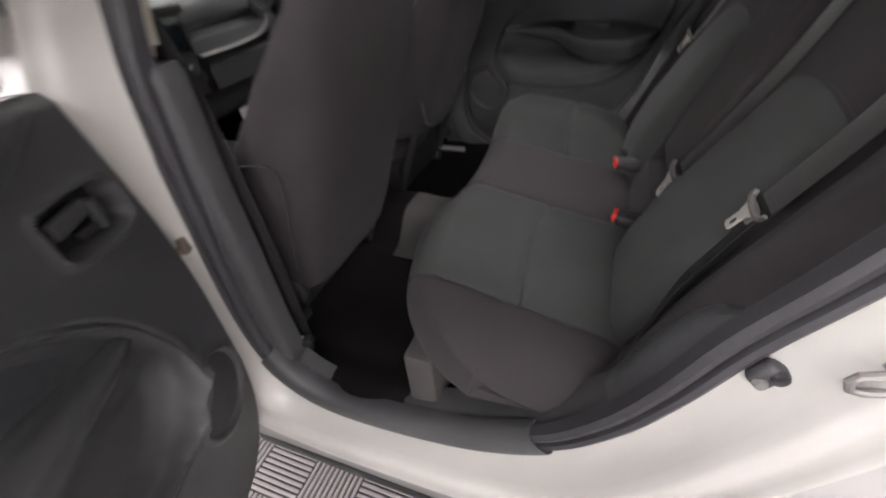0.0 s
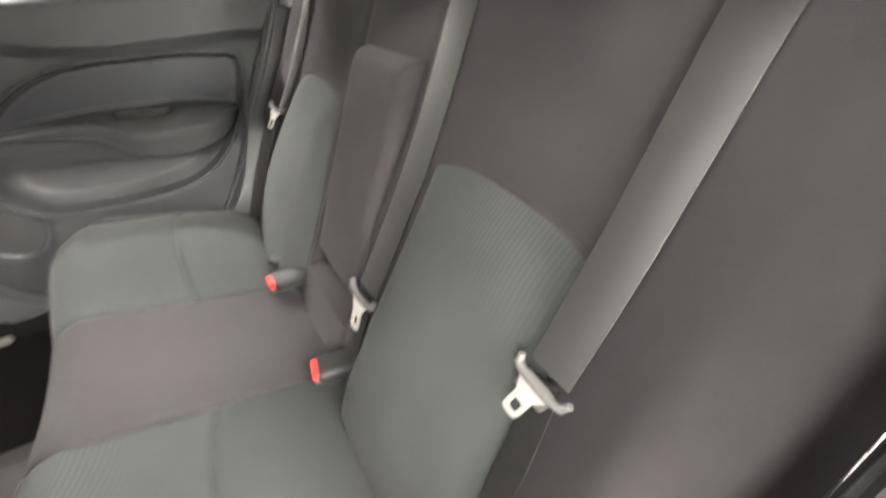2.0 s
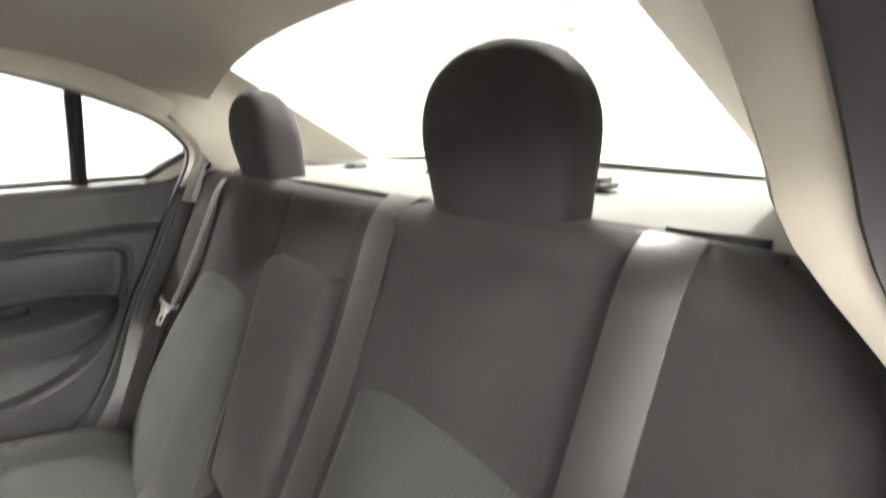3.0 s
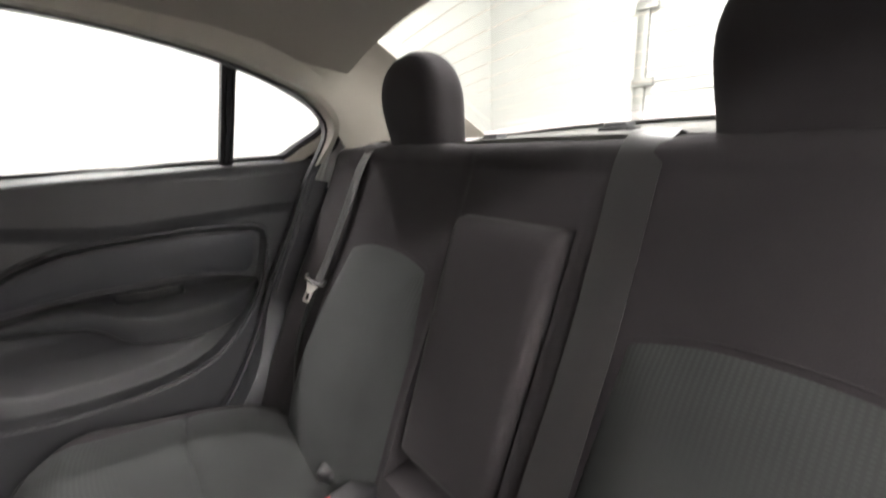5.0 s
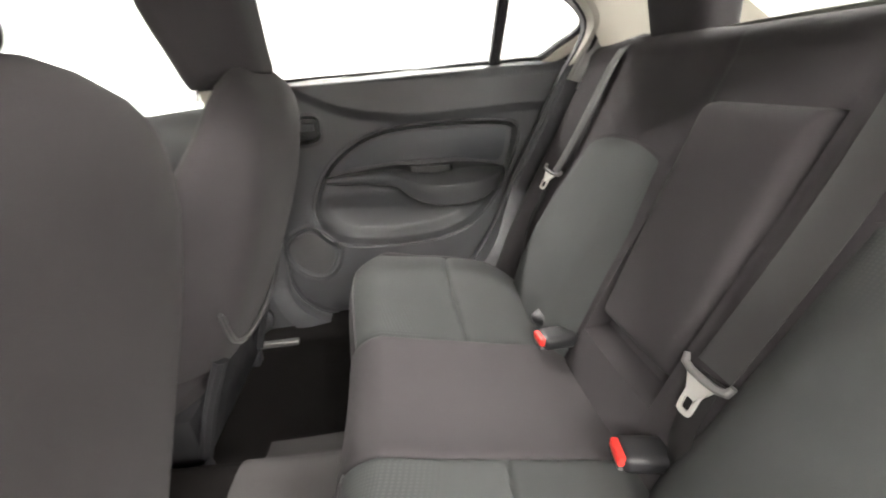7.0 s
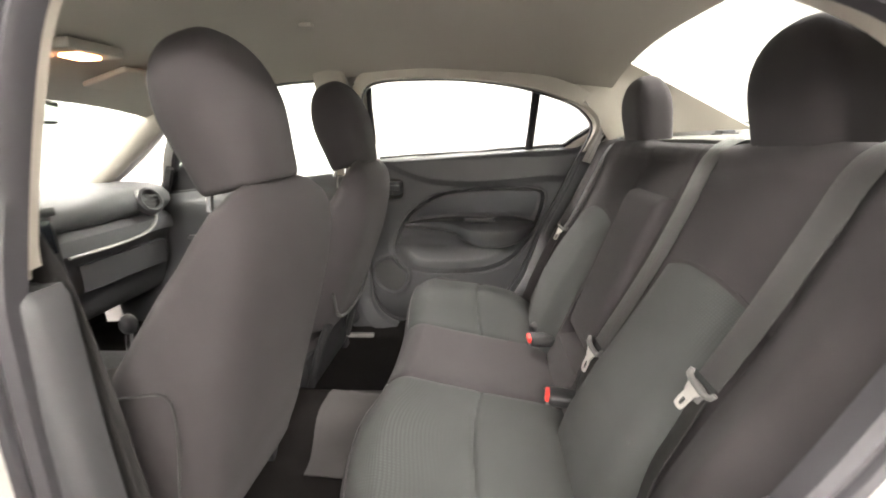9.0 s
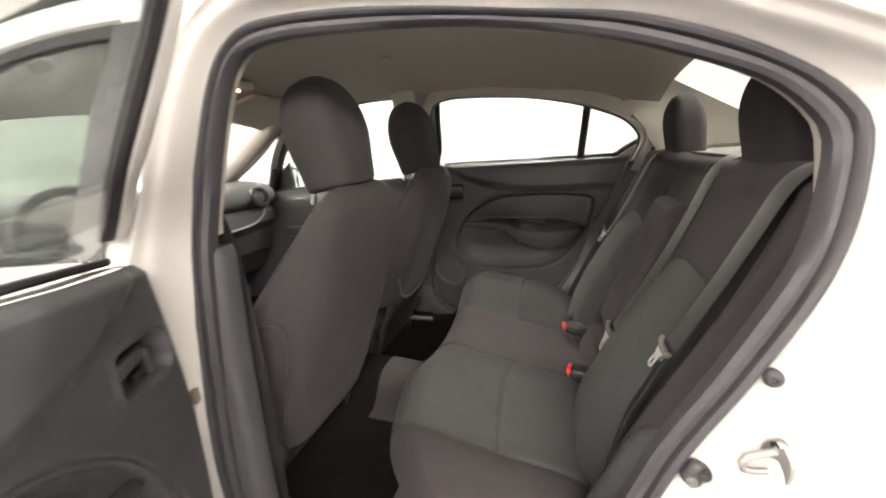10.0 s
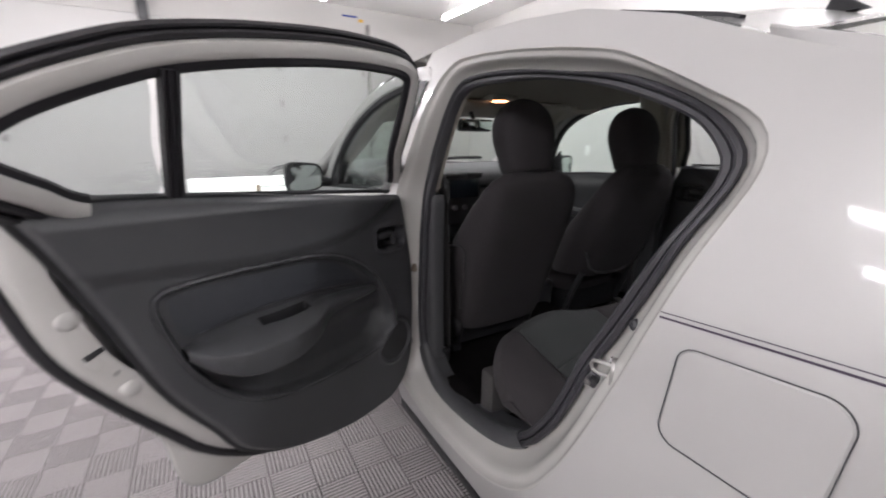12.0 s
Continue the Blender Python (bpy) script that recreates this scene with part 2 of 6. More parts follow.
def sheet(fn, us, vs, keep=None):
    """A grid of fn(u, v) places; keep(u, v) at a face's middle says which faces stay."""
    bm = bmesh.new()
    grid = [[bm.verts.new(fn(u, v)) for v in vs] for u in us]
    for i in range(len(us) - 1):
        for j in range(len(vs) - 1):
            if keep is None or keep((us[i] + us[i + 1]) / 2, (vs[j] + vs[j + 1]) / 2):
                bm.faces.new((grid[i][j], grid[i + 1][j], grid[i + 1][j + 1], grid[i][j + 1]))
    bmesh.ops.delete(bm, geom=[v for v in bm.verts if not v.link_faces], context="VERTS")
    return bm


def thicken(bm, depth):
    """Gives an open sheet a back, depth behind its normals."""
    bm.normal_update()
    bmesh.ops.solidify(bm, geom=list(bm.faces), thickness=depth)
    return bm


def tube(points, radius, sides=8, closed=False, cap=True):
    pts = [Vector(p) for p in points]
    n = len(pts)
    rings, up = [], None
    for i, p in enumerate(pts):
        ahead = (pts[(i + 1) % n] - pts[i - 1]) if closed or 0 < i < n - 1 else (pts[1] - pts[0] if i == 0 else pts[-1] - pts[-2])
        ahead.normalize()
        if up is None:
            up = ahead.orthogonal().normalized()
        up = (up - ahead * up.dot(ahead)).normalized()
        side = ahead.cross(up)
        r = radius[i] if isinstance(radius, (list, tuple, np.ndarray)) else radius
        rings.append([p + r * (math.cos(a) * up + math.sin(a) * side) for a in (2 * math.pi * k / sides for k in range(sides))])
    if closed:
        rings.append(rings[0])
    return loft(rings, True, cap and not closed)


def ribbon(points, across, width, thick):
    """A strap along points; across: one direction, or one for each point."""
    rings = []
    pts = [Vector(p) for p in points]
    for i, p in enumerate(pts):
        w = Vector(across[i] if not isinstance(across, Vector) else across)
        ahead = (pts[min(i + 1, len(pts) - 1)] - pts[max(i - 1, 0)]).normalized()
        w = (w - ahead * w.dot(ahead)).normalized()
        nrm = ahead.cross(w)
        h, t = width / 2, thick / 2
        rings.append([p + w * h * a + nrm * t * b for a, b in ((-1, -0.5), (-0.94, -1), (0.94, -1), (1, -0.5), (1, 0.5), (0.94, 1), (0.55, 1), (0.48, 0.4), (0.38, 1.1), (-0.25, 1), (-0.33, 0.4), (-0.42, 1), (-0.94, 1), (-1, 0.5))])
    return loft(rings, True, True)


def box(x0, x1, y0, y1, z0, z1, bevel=0.004, seg=2):
    bm = bmesh.new()
    bmesh.ops.create_cube(bm, size=1.0, matrix=Matrix.LocRotScale(((x0 + x1) / 2, (y0 + y1) / 2, (z0 + z1) / 2), None, (x1 - x0, y1 - y0, z1 - z0)))
    if bevel:
        bmesh.ops.bevel(bm, geom=list(bm.edges), offset=bevel, segments=seg, affect="EDGES", profile=0.5)
    return bm


def oriented_box(m, sx, sy, sz, bevel=0.004, seg=2):
    bm = box(-sx / 2, sx / 2, -sy / 2, sy / 2, -sz / 2, sz / 2, bevel, seg)
    bm.transform(m)
    return bm


def join(*bms):
    me = bpy.data.meshes.new("join")
    out = bmesh.new()
    for b in bms:
        b.to_mesh(me)
        out.from_mesh(me)
        b.free()
    bpy.data.meshes.remove(me)
    return out


def disc_ring(radii, steps=28):
    """A turned profile: rows of (radius, height) about z."""
    return loft([[(r * math.cos(a), r * math.sin(a), h) for a in (2 * math.pi * k / steps for k in range(steps))] for r, h in radii], True, True)


def ease(a, b, v):
    t = np.clip((v - a) / (b - a), 0, 1)
    return t * t * (3 - 2 * t)


def inside(poly, u, z):
    """Signed distance from (u, z) arrays to a polygon's edge, plus within."""
    poly = np.array(poly, float)
    d, odd = np.full(np.shape(u), 1e9), np.zeros(np.shape(u), bool)
    for a, b in zip(poly, np.roll(poly, -1, 0)):
        e = b - a
        t = np.clip(((u - a[0]) * e[0] + (z - a[1]) * e[1]) / (e @ e), 0, 1)
        d = np.minimum(d, np.hypot(u - a[0] - t * e[0], z - a[1] - t * e[1]))
        cross = ((a[1] > z) != (b[1] > z)) & (u < (b[0] - a[0]) * (z - a[1]) / (b[1] - a[1] + 1e-12) + a[0])
        odd ^= cross
    return np.where(odd, d, -d)


def mirrored(bm):
    bm.transform(Matrix.Translation((0, 2 * MID, 0)) @ Matrix.Diagonal((1, -1, 1, 1)))
    return bm


def flip(bm, right):
    return mirrored(bm) if right else bm


# ---- the room ----
def build_room():
    r = ROOM
    x0, x1, y0, y1, z1, g = r["x0"], r["x1"], r["y0"], r["y1"], r["z1"], GROUND
    tagged(part("ground", box(x0, x1, y0, y1, g - 0.2, g - 0.012, 0), UNDER), "dark floor under the interlocking tiles", "floor", kind="structure")
    tagged(part("ceiling", box(x0 - 0.2, x1 + 0.2, y0 - 0.2, y1 + 0.2, z1, z1 + 0.15, 0), CEIL), "plain white painted garage ceiling", "ceiling", kind="structure")
    tagged(part("wall_east", box(x0, x1, y1, y1 + 0.15, g, z1, 0), WALL), "plain white painted garage wall", "wall", kind="structure")
    tagged(part("wall_west", box(x0, x1, y0 - 0.15, y0, g, z1, 0), WALL), "plain white painted garage wall", "wall", kind="structure")
    # front wall with a sectional door, rear wall with a ribbed one
    dy0, dy1, top = -2.6, 1.76, 2.465
    tagged(part("wall_north", join(box(x0 - 0.15, x0, y0, dy0, g, z1, 0), box(x0 - 0.15, x0, dy1, y1, g, z1, 0), box(x0 - 0.15, x0, dy0, dy1, top, z1, 0)), WALL),
           "white garage wall round a closed sectional door", "wall", kind="structure")
    door = thing("door_1", "closed white sectional garage door with hinges", "garage door", kind="structure")
    step, low = .455, .19 - .455
    for k in range(6):
        panel = part("panel", box(x0 - 0.06, x0 - 0.01, dy0, dy1, max(g, low + k * step + 0.0008), low + (k + 1) * step - 0.0008, 0), GDOOR, door)
    for k in range(1, 6):
        for y in (-2.3, -0.88, 0.535, 1.70):
            z = low + k * step
            part("hinge", join(box(x0 - 0.012, x0 + 0.004, y - 0.02, y + 0.02, z - 0.04, z + 0.04, 0.003), oriented_box(pose(x0 + 0.008, y, z), 0.014, 0.05, 0.014, 0.004)), STEEL, door)
    for y in (dy0 - 0.03, dy1 + 0.03):
        part("rail", box(x0 - 0.01, x0 + 0.05, y - 0.022, y + 0.022, g, top + 0.2, 0.004), STEEL, door)
    ry0, ry1 = -1.9, 2.03
    tagged(part("wall_south", join(box(x1, x1 + 0.15, y0, ry0, g, z1, 0), box(x1, x1 + 0.15, ry1, y1, g, z1, 0), box(x1, x1 + 0.15, ry0, ry1, 2.5, z1, 0)), WALL),
           "white garage wall round a closed ribbed door", "wall", kind="structure")
    back = thing("door_2", "closed white ribbed roll-up garage door", "garage door", kind="structure")
    n = 32
    for k in range(n):
        a, b = g + k * (2.5 - g) / n, g + (k + 1) * (2.5 - g) / n
        part("slat", box(x1 + 0.012, x1 + 0.05, ry0, ry1, a + 0.001, b - 0.002, 0.003, 1), GDOOR, back)
    part("rail", box(x1 - 0.02, x1 + 0.03, ry1 - 0.03, ry1 + 0.05, g, 2.6, 0.005), STEEL, back)
    part("rail", box(x1 - 0.02, x1 + 0.03, ry0 - 0.05, ry0 + 0.03, g, 2.6, 0.005), STEEL, back)
    for k in range(1, 5):
        z = g + k * 0.52
        part("bracket", box(x1 - 0.04, x1 - 0.01, ry1 - 0.10, ry1 + 0.06, z - 0.03, z + 0.03, 0.004), STEEL, back)


def build_tubes():
    lens = glow("white_light_diffuser", (1.0, 0.96, 0.90), 56.0)
    for x, y, k in TUBES:
        t = thing("ceiling_light", "long white fluorescent strip light on the ceiling", "ceiling light", "garage strip lights", place=pose(x, y, ROOM["z1"]))
        part("batten", box(-0.62, 0.62, -0.018, 0.018, -0.205, -0.18, 0.006), WHITE_PLASTIC, t, "slim white batten")
        for hx in (-0.5, 0.5):
            part("hanger", tube([(hx, 0, -0.185), (hx, 0, 0.0)], 0.004, 6), WHITE_PLASTIC, t)
        part("diffuser", tube([(-0.6, 0, -0.235), (0.6, 0, -0.235)], 0.028, 12), lens, t, "glowing white tube")
        lamp = bpy.data.lights.new("strip_light", "AREA")
        lamp.shape, lamp.size, lamp.size_y, lamp.energy, lamp.color = "RECTANGLE", 1.2, 0.11, TUBE_POWER * k, (1.0, 0.97, 0.945)
        ob = new("strip_light", lamp)
        ob.matrix_basis = pose(x, y, ROOM["z1"] - 0.27)


build_room()
build_tubes()


# ---- the car's shell ----
SEAL = [(-.014, .945), (-.006, 1.09), (.010, 1.225), (.045, 1.288), (.12, 1.307), (.25, 1.306), (.38, 1.297), (.5, 1.282), (.65, 1.254), (.773, 1.214), (.854, 1.176),
        (.903, 1.131), (.917, 1.095), (.906, 1.045), (.879, .975), (.846, .898), (.797, .796), (.742, .69), (.696, .575), (.643, .47), (.56, .362), (.44, .287), (.26, .25),
        (.10, .248), (.01, .295), (-.035, .38), (-.045, .52), (-.03, .75)]
FLANGE = [(-.050, .95), (-.035, 1.12), (-.012, 1.29), (.06, 1.368), (.16, 1.376), (.30, 1.368), (.46, 1.349), (.60, 1.327), (.71, 1.302), (.825, 1.253), (.93, 1.203),
          (.995, 1.171), (1.015, 1.128), (1.001, 1.075), (.974, 1.003), (.941, .893), (.902, .79), (.858, .68), (.815, .575), (.755, .45), (.66, .315), (.49, .205), (.27, .165),
          (.07, .165), (-.06, .21), (-.115, .31), (-.115, .52), (-.080, .75)]
N_RING = 150


def lean(z):
    """How far the side of the cabin leans inwards above the belt line."""
    v = z - 0.95
    return 0.3 * (v + math.sqrt(v * v + 0.0016)) / 2 if v > -0.3 else 0.0


def seal_lean(x, z):
    """The same along the seal, which stands further out on the rear pillar."""
    return lean(z) - 0.020 * float(ease(.45, .72, x)) * float(ease(1.10, .95, z)) + 0.010 * float(ease(.62, .86, x)) * float(ease(.98, 1.10, z))


def skin(x, z):
    """The outer side surface: y over (x, z)."""
    y = 0.012 + 1.15 * lean(z) + 0.10 * max(0.0, z - 1.18) + 0.28 * max(0.0, 0.34 - z) ** 1.4
    y += 0.16 * ease(0.85, 1.9, x) * max(0.0, z - 0.93) - 0.012 * math.exp(-((z - 0.86) / 0.09) ** 2)
    y += 0.020 * math.exp(-((z - 0.60) / 0.16) ** 2) * float(ease(-0.2, 0.3, -x + 0.2))
    y -= 0.03 * float(ease(1.0, 1.35, x)) * math.exp(-((z - 0.35) / 0.25) ** 2)
    return float(y)


def roofline(x):
    return float(np.interp(x, [-1.5, -1.05, -.85, -.60, -.3, .1, .35, .57, .81, .96, 1.05, 1.45, 1.6, 2.3], [.93, 1.05, 1.22, 1.345, 1.42, 1.448, 1.438, 1.412, 1.345, 1.283, 1.25, 1.085, 1.04, 1.01]))


def build_side(right):
    ring = smooth_closed(np.hstack([SEAL, FLANGE]), N_RING)
    s, f = ring[:, :2], ring[:, 2:].copy()
    for _ in range(3):                            # round the rear corner of the flange
        k = (.25 * ease(.70, .80, f[:, 0]))[:, None]
        f = f + k * (np.roll(f, 1, 0) + np.roll(f, -1, 0) - 2 * f)
    side = "right" if right else "left"
    car = thing("car_body", "white painted body shell of a small sedan" if not right else "white far side of the sedan's body shell", "car", kind="structure")
    # outer skin, from the flange out to the limits of the panel
    mid, rows = np.array((0.40, 0.80)), []
    outer = []
    for p in f:
        d = (p - mid) / np.linalg.norm(p - mid)
        q = p.copy()
        while -0.135 < q[0] < 2.15 and q[1] > 0.08 and q[1] < roofline(q[0]) - 0.002:
            q = q + 0.004 * d
        q = q - 0.004 * d
        for _ in range(16):
            n = q + 0.00025 * d
            if -0.135 < n[0] < 2.15 and n[1] > 0.08 and n[1] < roofline(n[0]) - 0.002:
                q = n
        outer.append(q)
    outer = np.array(outer)
    for k in np.linspace(0, 1, 22) ** 1.4:
        rows.append([(x, skin(x, z), z) for x, z in f + (outer - f) * k])
    part("side_panel", flip(loft(rows), right), PAINT, car, "glossy white quarter panel, pillar and sill")
    # the jamb, stepped from the flange in to the seal
    steps = []
    for k, dy in ((0, 0.0), (0.03, 0.002), (0.06, 0.009), (0.10, 0.017), (0.16, 0.022), (0.24, 0.027), (0.31, 0.034), (0.37, 0.048), (0.43, 0.062), (0.52, 0.078), (0.66, 0.094), (0.85, 0.108), (0.93, 0.114), (1.0, 0.122)):
        row = []
        for a, b in zip(f, s):
            x, z = a + (b - a) * k
            row.append((x, skin(x, z) * (1 - k) + (0.02 + seal_lean(x, z)) * k + dy, z))
        steps.append(row)
    part("door_jamb", flip(loft(steps), right), JAMB, car, "white door jamb with a stepped flange")
    # the rubber seal round the opening: a bulb and a lip
    out = (f - s) / np.linalg.norm(f - s, axis=1)[:, None]
    part("door_seal", flip(loft([[(x + o[0] * r, 0.118 + seal_lean(x, z) + d, z + o[1] * r) for (x, z), o in zip(s, out)]
                                for r, d in ((.027, -.002), (.025, -.012), (.018, -.016), (.012, -.012), (.009, .000), (.006, -.008), (-.004, -.011), (-.012, -.004), (-.012, .02), (.012, .03), (.027, -.002))]), right),
         SEAL_RUBBER, car, "black rubber door seal")

    # trim from the seal into the cabin: pale above the belt, charcoal below
    def trim_rows(keep):
        depth = ((.000, .008), (-.003, .006), (-.006, .014), (-.006, .05), (-.002, .085), (.03, .095), (.06, .09))

        def reach(x, z):
            """Shallow up the rear pillar, where the seat comes close; deep at the sill."""
            low = float(ease(.66, .44, z)) if x > .3 else .5 * float(ease(.50, .30, z))
            up = .20 + .37 * float(ease(.98, 1.10, z))
            return low + (1 - low) * (up if x > .5 else .45 - .10 * float(ease(.93, 1.0, z)) * float(ease(.25, .08, x)))

        sel = [i for i in range(N_RING) if keep(*s[i])]
        cut = max(range(len(sel)), key=lambda j: (sel[j] - sel[j - 1]) % N_RING)
        sel = sel[cut:] + sel[:cut]
        spread = lambda i, r: min(r, .012) if s[i][0] > .84 and s[i][1] > .95 else r
        return [[(s[i][0] + out[i][0] * spread(i, r), 0.128 + seal_lean(*s[i]) + d * reach(*s[i]), s[i][1] + out[i][1] * spread(i, r)) for i in sel] for r, d in depth]

    upper = lambda x, z: z > 0.955 if x < 0.45 else z > 1.0
    part("pillar_trim", flip(thicken(loft(trim_rows(upper), False), -0.004), right), PILLAR, car, "beige plastic pillar and roof rail trim")
    part("scuff_trim", flip(thicken(loft(trim_rows(lambda x, z: not upper(x, z)), False), -0.004), right), TRIM, car, "charcoal plastic sill and pillar trim")
    if not right:
        # side panel between the seat bolster and the scuff trim, with a waved upper edge
        top = smooth_open([(.585, .245, .385), (.635, .214, .428), (.675, .200, .530), (.708, .187, .620), (.734, .168, .672), (.752, .152, .688), (.768, .142, .706), (.782, .133, .740), (.794, .126, .776)], 40)
        low = smooth_open([(.570, .128, .362), (.615, .128, .425), (.652, .127, .498), (.688, .125, .570), (.716, .123, .638), (.742, .121, .692), (.760, .119, .728), (.776, .119, .752), (.792, .121, .780)], 40)
        rows = []
        for a, b in zip(top, low):
            a, b = Vector(a) + Vector((-.006, -.008, .004)), Vector(b)
            rows.append([a + Vector((.010, .014, -.004)), a, a * .75 + b * .25 + Vector((-.005, -.004, .002)), a * .45 + b * .55 + Vector((-.004, -.002, 0)), b])
        part("side_trim", loft(rows, False), TRIM, car, "charcoal plastic panel beside the seat bolster")
        # narrow black band between the sill's lower edge and the floor
        part("sill_dark_band", box(-.13, 2.0, .050, .078, .046, .083, .006), TRIM_DARK, car, "black band along the foot of the sill")
        # scuff plate on the sill, lapped over the seal and ending in a step
        sel = [i for i in range(N_RING) if s[i][1] < .48 and -.03 < s[i][0] < .566]
        cut = max(range(len(sel)), key=lambda j: (sel[j] - sel[j - 1]) % N_RING)
        sel = sel[cut:] + sel[:cut]
        section = ((.032, -.004), (.031, -.013), (.024, -.020), (.014, -.0205), (.002, -.0185), (-.010, -.013), (-.0165, -.003), (-.0175, .012), (-.012, .030))
        rows = []
        for r, d in section:
            rows.append([(s[i][0] + out[i][0] * r, 0.118 + seal_lean(*s[i]) + d, s[i][1] + out[i][1] * r) for i in sel])
        part("scuff_plate", thicken(loft(rows, False), -.0025), TRIM, car, "charcoal plastic scuff plate with a stepped end")
    # inner flank behind the rear door, from the trim to the seat's back
    part("pillar_cover", flip(box(-0.135, -0.028, 0.135, 0.180, 0.24, 0.945, 0.016, 3), right), TRIM, car, "charcoal lower pillar cover")
    if not right:
        # broad lower cover of the pillar, lapped over the seal, and the front belt behind it
        rows = []
        for z in np.r_[.300, .304, .315, np.linspace(.36, .90, 12), .930, .941, .945]:
            k = float(np.interp(z, [.30, .315, .93, .945], [.7, 1, 1, .75]))
            xo, xi = np.interp(z, [.30, .45, .75, .945], [-.066, -.078, -.074, -.060]), np.interp(z, [.30, .45, .75, .945], [.012, .004, .002, .008])
            c = (xo + xi) / 2
            rows.append([(c + (x - c) * k, y, z) for x, y in ((xo, .160), (xo, .138), (xo + .006, .126), (xo + .016, .122), (xi - .018, .126), (xi - .007, .133), (xi, .146), (xi - .004, .180))])
        part("pillar_cover", loft(rows, True, True), TRIM, car, "broad charcoal lower pillar cover")
    rings = []
    for z in np.linspace(0.95, 1.40, 9):
        y = 0.13 + lean(z) + 0.02
        rings.append([(-0.15, y, z), (-0.145, y + 0.02, z), (-0.09, y + 0.035, z), (-0.035, y + 0.02, z), (-0.028, y, z)])
    part("pillar_cover", flip(loft(rings, True, True), right), PILLAR, car, "beige upper pillar cover")
    # pale cover from the quarter window to the rear glass
    a0, a1 = Vector((.80, .255, 1.30)), Vector((.99, .14, 1.04) if right else (1.0, .168, 1.04))
    b0, b1 = (Vector((.945, .335, 1.325)), Vector((1.475, .235, 1.065))) if right else (Vector((.962, .425, 1.328)), Vector((1.43, .300, 1.085)))

    def cover(u, v):
        p = (a0 * (1 - u) + b0 * u) * (1 - v) + (a1 * (1 - u) + b1 * u) * v
        return p + Vector((0.0, (-0.03 if right else 0.012) * math.sin(math.pi * u), 0.01 * math.sin(math.pi * u)))

    part("quarter_cover", flip(thicken(sheet(cover, np.linspace(0, 1, 12), np.linspace(0, 1, 12)), 0.006), right), PILLAR, car, "beige rear pillar cover")
    return car


def headliner_z(x, y):
    zc = np.interp(x, [-.85, -.6, -.3, 0, .3, .6, .8, .97], [1.255, 1.315, 1.375, 1.405, 1.408, 1.392, 1.365, 1.325])
    zs = np.interp(x, [-.85, -.6, -.3, 0, .3, .6, .8, .97], [1.20, 1.27, 1.315, 1.325, 1.322, 1.295, 1.262, 1.235])
    w = min(1.0, abs(y - MID) / 0.60) ** 2.6
    return float(zc * (1 - w) + zs * w)


